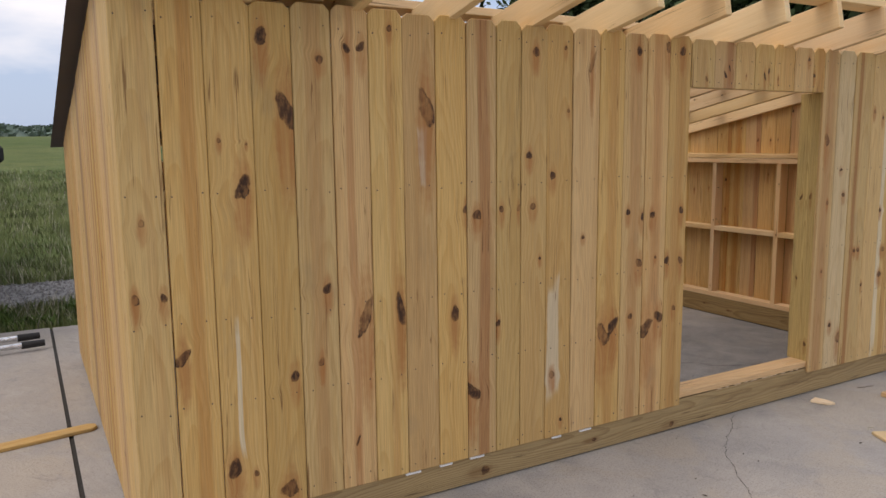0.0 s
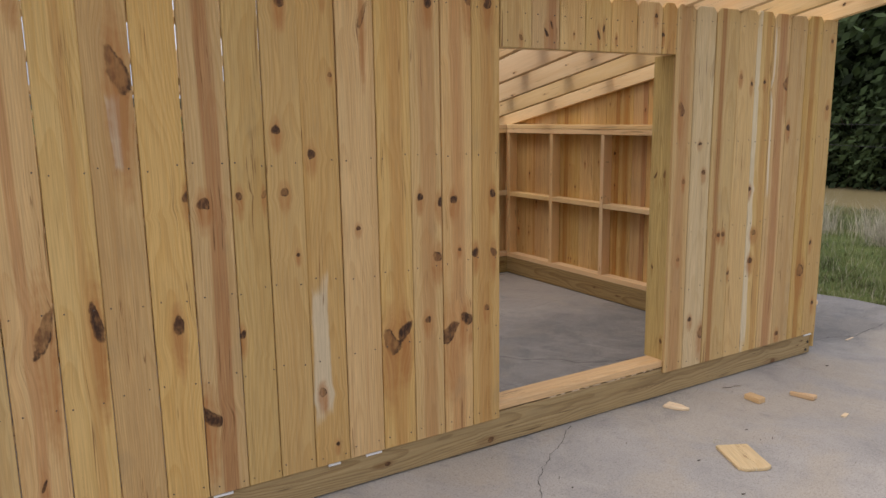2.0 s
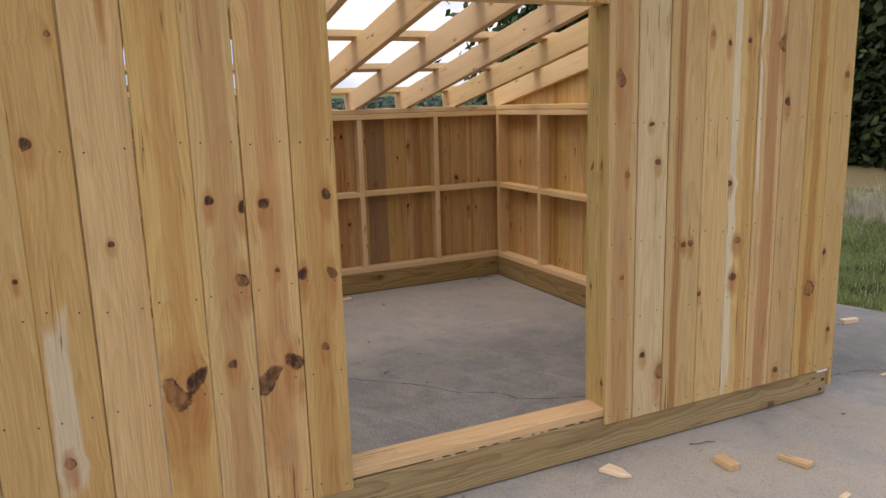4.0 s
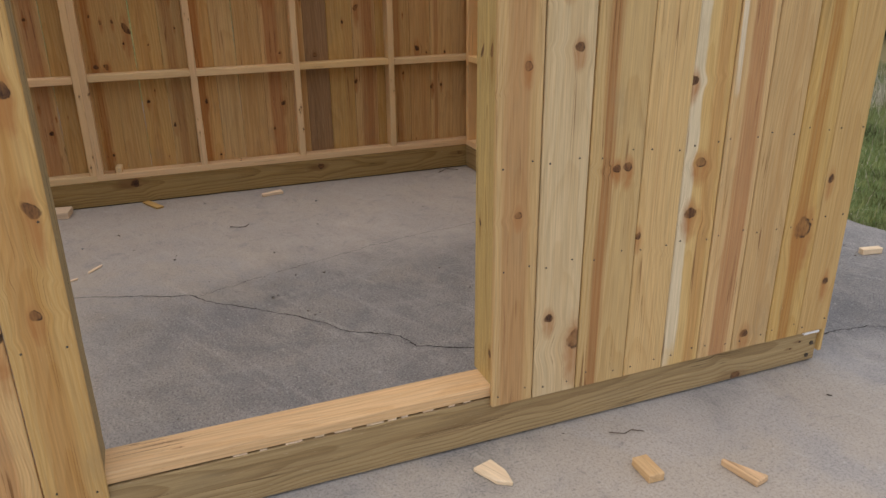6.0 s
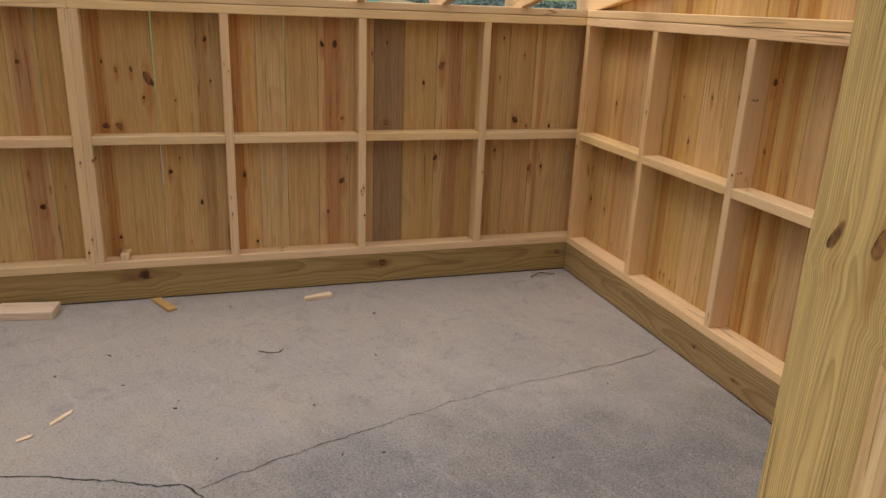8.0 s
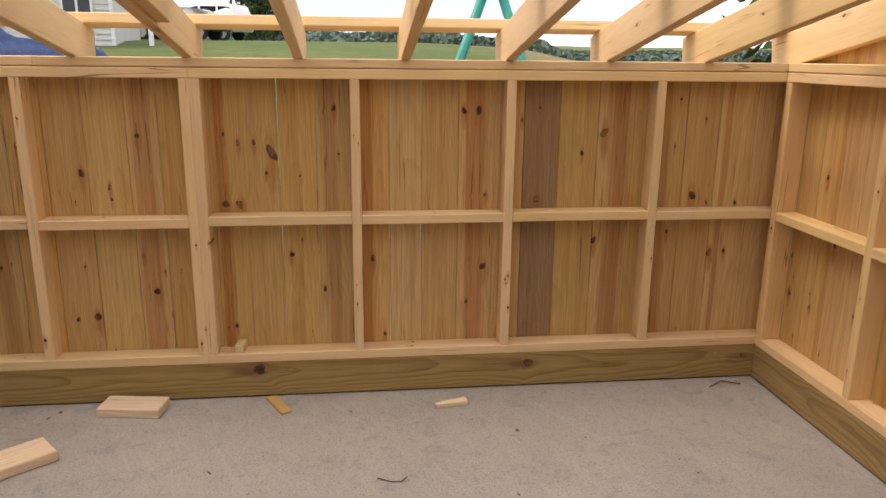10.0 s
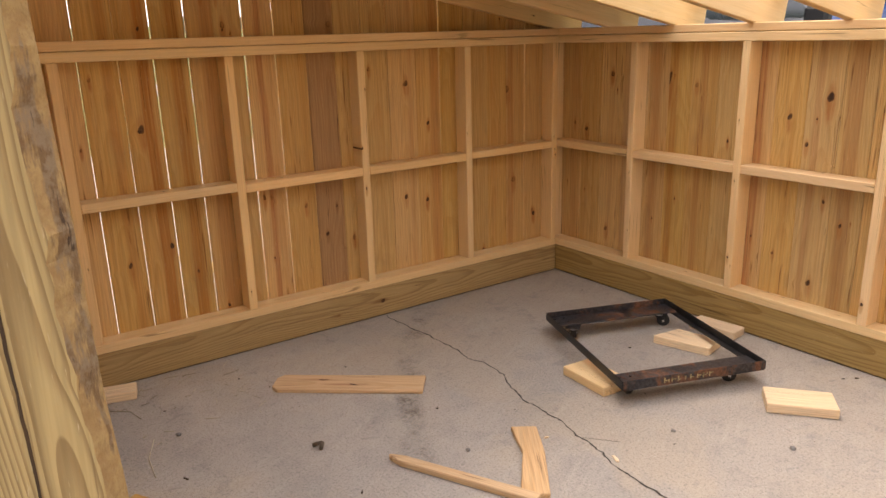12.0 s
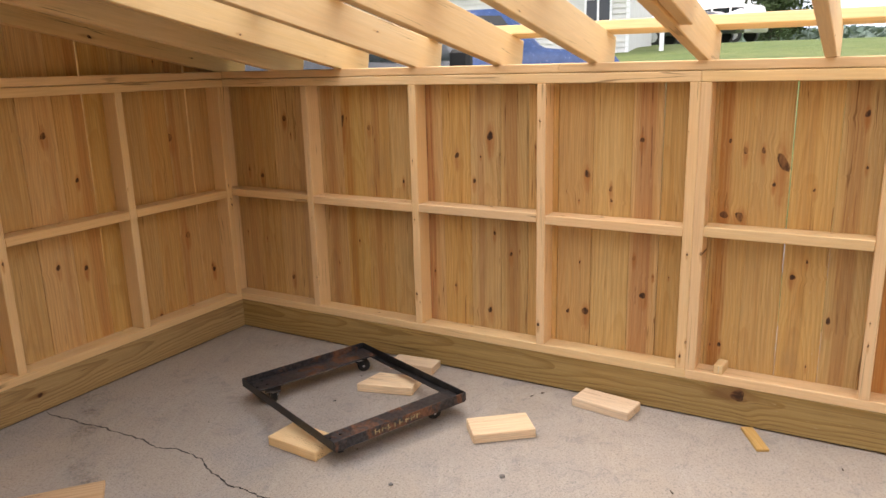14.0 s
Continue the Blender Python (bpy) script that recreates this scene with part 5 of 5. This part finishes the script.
vehicle("suv", "white sport utility vehicle parked on the lawn rise", M_WHITE, SUV, SUV_W, (-1.45, 1.5), 0.92, pose(-4.6, 42.0, hill(-4.6, 42) - 0.02, 0, 0, 160), 0.75)
vehicle("sedan", "charcoal sedan parked beside the white vehicle", M_DARKCAR, CAR, CAR_W, (-1.4, 1.4), 0.88, pose(-5.0, 37.5, hill(-5.0, 37.5) - 0.02, 0, 0, 165), 0.75)
vehicle("pickup_truck", "dark blue pickup truck parked behind the shed", M_BLUE, PICK, PICK_W, (-1.75, 1.75), 0.98, pose(-3.6, 12.6, hill(-3.6, 12.6) - 0.03, 0, 0, 20), 1.0)
vehicle("parked_van", "dark parked vehicle standing on the gravel", M_DARKCAR, SUV, SUV_W, (-1.45, 1.5), 0.92, pose(-1.58, 6.1, hill(-1.4, 6.1) + 0.24, 0, 0, 90), 0.55)


# ---------------------------------------------------------------- house behind
def build_house():
    h = thing("house", "pale sided house with grey shingle roof beyond the lawn", "house", m=pose(-10.0, 27.0, hill(-10, 27) - 0.3, 0, 0, 8))
    part("wall", box(-6.0, 5.0, 0.0, 7.0, 0.0, 3.3, 0.0), M_SIDING, h)
    for i in range(16):
        bm = bmesh.new()
        z = 0.15 + i * 0.195
        vs = [bm.verts.new(p) for p in ((-6.0, -0.012, z + 0.195), (5.0, -0.012, z + 0.195), (5.0, -0.055, z), (-6.0, -0.055, z), (-6.0, 0.0, z), (5.0, 0.0, z))]
        bm.faces.new((vs[3], vs[2], vs[1], vs[0]))
        bm.faces.new((vs[4], vs[5], vs[2], vs[3]))
        part("siding_board", bm, M_SIDING, h)
    bm = bmesh.new()
    a = [bm.verts.new((x, y, z)) for x in (-6.5, 5.5) for y, z in ((-0.6, 3.2), (3.5, 5.1), (7.6, 3.2), (7.6, 3.05), (3.5, 4.95), (-0.6, 3.05))]
    for i in range(6):
        bm.faces.new((a[i], a[(i + 1) % 6], a[6 + (i + 1) % 6], a[6 + i]))
    bm.faces.new(a[:6][::-1]), bm.faces.new(a[6:])
    part("roof", bm, M_SHINGLE, h)
    for x in (-3.5, 3.4):
        w = part("window", box(x, x + 1.0, -0.085, -0.056, 1.0, 2.3, 0.004), M_WHITE, h, "white framed window")
        part("pane", box(x + 0.08, x + 0.46, -0.092, -0.087, 1.08, 2.22), M_GLASS, w)
        part("pane", box(x + 0.54, x + 0.92, -0.092, -0.087, 1.08, 2.22), M_GLASS, w)
    part("corner_trim", box(4.9, 5.02, -0.05, 0.08, 0.0, 3.3, 0.004), M_WHITE, h)
    part("porch_post", box(6.1, 6.25, -0.1, 0.05, 0.0, 3.05, 0.006), M_WHITE, h)
    return h


build_house()


# ---------------------------------------------------------------- swing set
def build_swing():
    z0 = hill(4.2, 6.4)
    s = thing("swing_set", "teal painted tube swing frame with white slide on the grass", "swing set", m=pose(4.21, 6.46, z0, 0, 0, 78))
    for x in (0.0,):
        for y in (-0.75, 0.75):
            part("leg", rod(bmesh.new(), (x, y, 0.0), (x, y * 0.06, 2.0), 0.042, n=12), M_TEAL, s, smooth=True)
        part("brace", rod(bmesh.new(), (x, -0.42, 1.0), (x, 0.42, 1.0), 0.025, n=8), M_TEAL, s, smooth=True)
    part("top_bar", rod(bmesh.new(), (-0.15, 0, 2.02), (0.55, 0, 2.02), 0.045, n=12), M_TEAL, s, smooth=True)
    bm = box(-0.25, 0.25, -0.02, 0.02, 0.0, 2.2, 0.01)
    for t in (-1, 1):
        box(t * 0.25 - 0.02, t * 0.25 + 0.02, -0.02, 0.12, 0.0, 2.2, 0.008, bm)
    sl = part("slide", bm, M_WHITE, s, "white plastic slide")
    sl.matrix_basis = pose(1.0, -0.2, 0.06, 72, 0, 60)
    return s


build_swing()


# ---------------------------------------------------------------- plants
def soup(name, verts, faces, mat, label, category, parent=None):
    me = bpy.data.meshes.new(name)
    me.from_pydata(verts, [], faces)
    me.materials.append(mat)
    ob = new(name, me)
    if parent is not None:
        ob.parent = parent
        return ob
    return tagged(ob, label, category, kind="stuff")


def blades(name, n, spot, tall, mat, label, seed, wide=0.006):
    r = random.Random(seed)
    vs, fs = [], []
    for _ in range(n):
        x, y, k = spot(r)
        z = hill(x, y) - 0.01
        h = tall * r.uniform(0.35, 1.0) * k
        a = r.uniform(0, 6.283)
        w = wide * r.uniform(0.6, 1.4)
        lx, ly = r.gauss(0, 0.35) * h, r.gauss(0, 0.35) * h
        cx, cy = math.cos(a) * w, math.sin(a) * w
        i = len(vs)
        vs += [(x - cx, y - cy, z), (x + cx, y + cy, z), (x + lx * 0.4 + cx * 0.7, y + ly * 0.4 + cy * 0.7, z + h * 0.6), (x + lx * 0.4 - cx * 0.7, y + ly * 0.4 - cy * 0.7, z + h * 0.6), (x + lx, y + ly, z + h)]
        fs += [(i, i + 1, i + 2, i + 3), (i + 3, i + 2, i + 4)]
    return soup(name, vs, fs, mat, label, "grass")


def right_spot(r):
    d = r.random() ** 1.6 * 7.5
    y = r.uniform(-2.5, 9.0)
    edge = 6.30 + (0.1 if y < 0.6 else 0.0)
    x = edge + 0.02 + d
    k = 0.45 + 0.55 * min(1.0, d / 1.5) * (0.7 + 0.6 * noise.noise(Vector((x * 0.7, y * 0.7, 0))))
    return x, y, max(0.3, k)


def back_spot(r):
    x = r.uniform(-3.5, 1.2)
    y = r.uniform(4.25, 5.4) if r.random() < 0.3 else 6.7 + r.random() ** 1.5 * 12
    return x, y, 0.5 + 0.7 * abs(noise.noise(Vector((x * 0.9, y * 0.9, 3.0))))


def tuft_spot(r):
    c = r.randrange(20)
    q = random.Random(c * 5 + 1)
    u = q.uniform(0, 1)
    bx, by = 10.0 + q.uniform(-0.5, 0.9), 1.6 + u * 6.5
    return bx + r.gauss(0, 0.13), by + r.gauss(0, 0.13), q.uniform(0.6, 1.0)


blades("grass_verge", 110000, right_spot, 0.115, M_BLADE, "dense uncut green grass along the slab edge", 3, 0.0034)
blades("grass_straws", 6000, right_spot, 0.2, M_STRAW, "dry stalks among the green grass", 4, 0.002)
blades("dry_tufts", 4000, tuft_spot, 0.62, M_STRAW, "pale feathery tufts of dry tall grass", 5, 0.0024)
blades("meadow_grass", 30000, back_spot, 0.22, M_BLADE, "long meadow grass behind the slab", 6, 0.006)
blades("meadow_straws", 4000, back_spot, 0.4, M_STRAW, "dry stalks in the meadow grass", 8, 0.003)


def weed_spot(r):
    c = r.randrange(14)
    q = random.Random(c * 3 + 2)
    return q.uniform(-2.6, 0.5) + r.gauss(0, 0.12), q.uniform(4.32, 5.0) + r.gauss(0, 0.08), q.uniform(0.5, 1.0)


blades("weeds", 2600, weed_spot, 0.2, M_WEED, "broad-leaved green weeds at the slab edge", 9, 0.016)


def build_gravel():
    r = random.Random(21)
    vs, fs = [], []
    base = [(-1, 0, 0), (0.5, 0.9, 0), (0.5, -0.9, 0), (0, 0, 0.9)]
    for _ in range(5000):
        x, y = r.uniform(-6, 3.0), r.uniform(5.35, 6.75)
        s, a = r.uniform(0.012, 0.035), r.uniform(0, 6.28)
        i = len(vs)
        for px, py, pz in base:
            vs.append((x + (px * math.cos(a) - py * math.sin(a)) * s, y + (px * math.sin(a) + py * math.cos(a)) * s * 0.8, hill(x, y) + 0.022 + pz * s * 0.7))
        fs += [(i, i + 1, i + 3), (i + 1, i + 2, i + 3), (i + 2, i, i + 3)]
    soup("gravel_stones", vs, fs, M_GRAVEL, "loose grey gravel along the meadow edge", "gravel")
    tagged(mesh_ob("gravel_track", box(-30, 5.0, 5.35, 6.75, -0.09, -0.012), M_GRAVEL), "grey gravel track beside the grass", "track", kind="structure")


build_gravel()


def build_tree(name, label, height, spread_r, seed, n_leaf, m, leaf=0.22, group="", mat=None):
    """A trunk with limbs and a crown of many small leaf clumps with gaps."""
    r = random.Random(seed)
    t = thing(name, label, "tree", group, m=m)
    bm = bmesh.new()
    p, rad = Vector((0, 0, -0.3)), height * 0.022
    spine = [p]
    for i in range(6):
        q = p + Vector((r.uniform(-0.12, 0.12) * height * 0.1, r.uniform(-0.12, 0.12) * height * 0.1, height * 0.15))
        rod(bm, p, q, rad, rad * 0.78, 8, False)
        p, rad = q, rad * 0.78
        spine.append(p)
    tips = []
    for i in range(20):
        b = spine[r.randrange(1, 7)]
        a, L = r.uniform(0, 6.283), spread_r * r.uniform(0.45, 1.0)
        tip = b + Vector((math.cos(a) * L, math.sin(a) * L, L * r.uniform(0.05, 0.7)))
        mid = b.lerp(tip, 0.5) + Vector((0, 0, -0.05 * L))
        rod(bm, b, mid, height * 0.007, height * 0.005, 5, False)
        rod(bm, mid, tip, height * 0.005, height * 0.002, 5, False)
        tips += [tip, mid, mid.lerp(tip, 0.6)]
    tips.append(spine[-1] + Vector((0, 0, height * 0.08)))
    part("trunk", bm, M_BARK, t)
    vs, fs = [], []
    for _ in range(n_leaf):
        c = tips[r.randrange(len(tips))]
        s = spread_r * 0.23
        o = c + Vector((r.gauss(0, s), r.gauss(0, s), r.gauss(0, s * 0.75)))
        o.z = max(o.z, 0.1)
        n = Vector((r.gauss(0, 1), r.gauss(0, 1), r.gauss(0.6, 1))).normalized()
        a = n.orthogonal().normalized()
        b = n.cross(a)
        w = leaf * r.uniform(0.5, 1.2)
        i = len(vs)
        vs += [tuple(o + a * w), tuple(o + b * w * 0.5), tuple(o - a * w), tuple(o - b * w * 0.5)]
        fs.append((i, i + 1, i + 2, i + 3))
    soup("crown", vs, fs, mat or M_LEAF, "", "", t)
    return t


def plant_wood():
    r = random.Random(31)
    label = "dark green broadleaf tree at the wood's edge"
    kinds = [build_tree("tree", label, h, s, 40 + i, 7000, pose(0, 0, 0), 0.20, "trees of the wood") for i, (h, s) in enumerate(((9.0, 3.0), (10.5, 3.4), (7.5, 2.9)))]
    spots = []
    for az in range(36, 84, 5):
        spots.append((az + r.uniform(-1.5, 1.5), 24 + r.uniform(-2, 3)))
        spots.append((az + 2.5 + r.uniform(-1.5, 1.5), 31 + r.uniform(-2, 3)))
    for i, (az, d) in enumerate(spots):
        x, y = 1.5 + d * math.sin(radians(az)), -2.2 + d * math.cos(radians(az))
        m = pose(x, y, hill(x, y), 0, 0, r.uniform(0, 360))
        if i < 3:
            kinds[i].matrix_basis = m
        else:
            copy_thing(kinds[i % 3], m)
    label2 = "low leafy shrub under the wood's edge"
    sh = build_tree("shrub", label2, 2.6, 1.7, 77, 3500, pose(0, 0, 0), 0.13, "shrubs of the wood")
    first = True
    for az in range(40, 82, 4):
        d = 21 + r.uniform(-1, 1)
        x, y = 1.5 + d * math.sin(radians(az)), -2.2 + d * math.cos(radians(az))
        m = pose(x, y, hill(x, y), 0, 0, r.uniform(0, 360))
        if first:
            sh.matrix_basis, first = m, False
        else:
            copy_thing(sh, m)
    build_tree("tree", "round leafy tree on the lawn rise behind the cars", 6.6, 2.4, 91, 6000, pose(-4.9, 72.0, hill(-4.9, 72)), 0.22)
    build_tree("tree", "small dark tree beside the parked cars", 3.6, 1.3, 92, 3000, pose(-4.1, 60.0, hill(-4.1, 60)), 0.15)


plant_wood()


def far_woods():
    """Wooded ridges along the skyline; the haze before them is in the leaf colour."""
    r = random.Random(55)
    vs, fs = [], []
    for _ in range(85000):
        a = radians(r.uniform(-75, 85))
        d = r.uniform(170, 330)
        x, y = d * math.sin(a), d * math.cos(a)
        crest = 2.6 + 2.5 * noise.noise(Vector((a * 4.0, d * 0.004, 0))) + 1.6 * noise.noise(Vector((a * 14.0, 0, 2)))
        z = hill(x, y) + r.random() * max(1.0, crest)
        s = r.uniform(0.35, 0.95)
        n = Vector((r.gauss(0, 1), r.gauss(0, 1), r.gauss(0, 1))).normalized()
        p = n.orthogonal().normalized()
        q = n.cross(p)
        o = Vector((x, y, z))
        i = len(vs)
        vs += [tuple(o + p * s), tuple(o + q * s * 0.8), tuple(o - p * s), tuple(o - q * s * 0.8)]
        fs.append((i, i + 1, i + 2, i + 3))
    soup("far_woods", vs, fs, M_LEAF_FAR, "wooded ridge along the skyline, coloured pale as if by haze", "woods")


far_woods()


def build_fence():
    f = thing("wire_fence", "two thin wires on weathered posts before the wood", "fence")
    pts = [(16.0, 14.0), (14.6, 6.2), (14.1, 2.6), (13.2, -4.5)]
    zs = [hill(x, y) for x, y in pts]
    for (x, y), z in zip(pts, zs):
        if (x, y) in (pts[0], pts[-1]):
            part("post", rod(bmesh.new(), (x, y, z - 0.2), (x, y, z + 1.6), 0.05, 0.045, 8), M_BARK, f)
    for h0, h1 in ((1.44, 1.22), (1.06, 0.80)):
        part("wire", rod(bmesh.new(), (pts[0][0], pts[0][1], zs[0] + h0 + 0.08), (pts[-1][0], pts[-1][1], zs[-1] + h1 + 0.1), 0.006, n=5), M_WIRE, f)
    return f


build_fence()


def grade_stamp():
    """Faded ink marks past reading on one stud."""
    bm = bmesh.new()
    for x, z, w, h in ((0, 0, 0.006, 0.002), (0.003, -0.004, 0.002, 0.006), (0.009, -0.001, 0.002, 0.007), (0.013, 0.001, 0.007, 0.0018), (0.013, -0.003, 0.007, 0.0018), (0.023, -0.002, 0.006, 0.007), (-0.008, -0.27, 0.003, 0.008), (-0.003, -0.267, 0.005, 0.002), (0.006, -0.268, 0.004, 0.008)):
        box(LX - 0.068 + x, LX - 0.068 + x + w, 1.7100, 1.7108, 1.08 + z, 1.08 + z + h, 0.0, bm)
    part("grade_stamp", bm, M_NAIL, right, "faded grey ink marks")


grade_stamp()
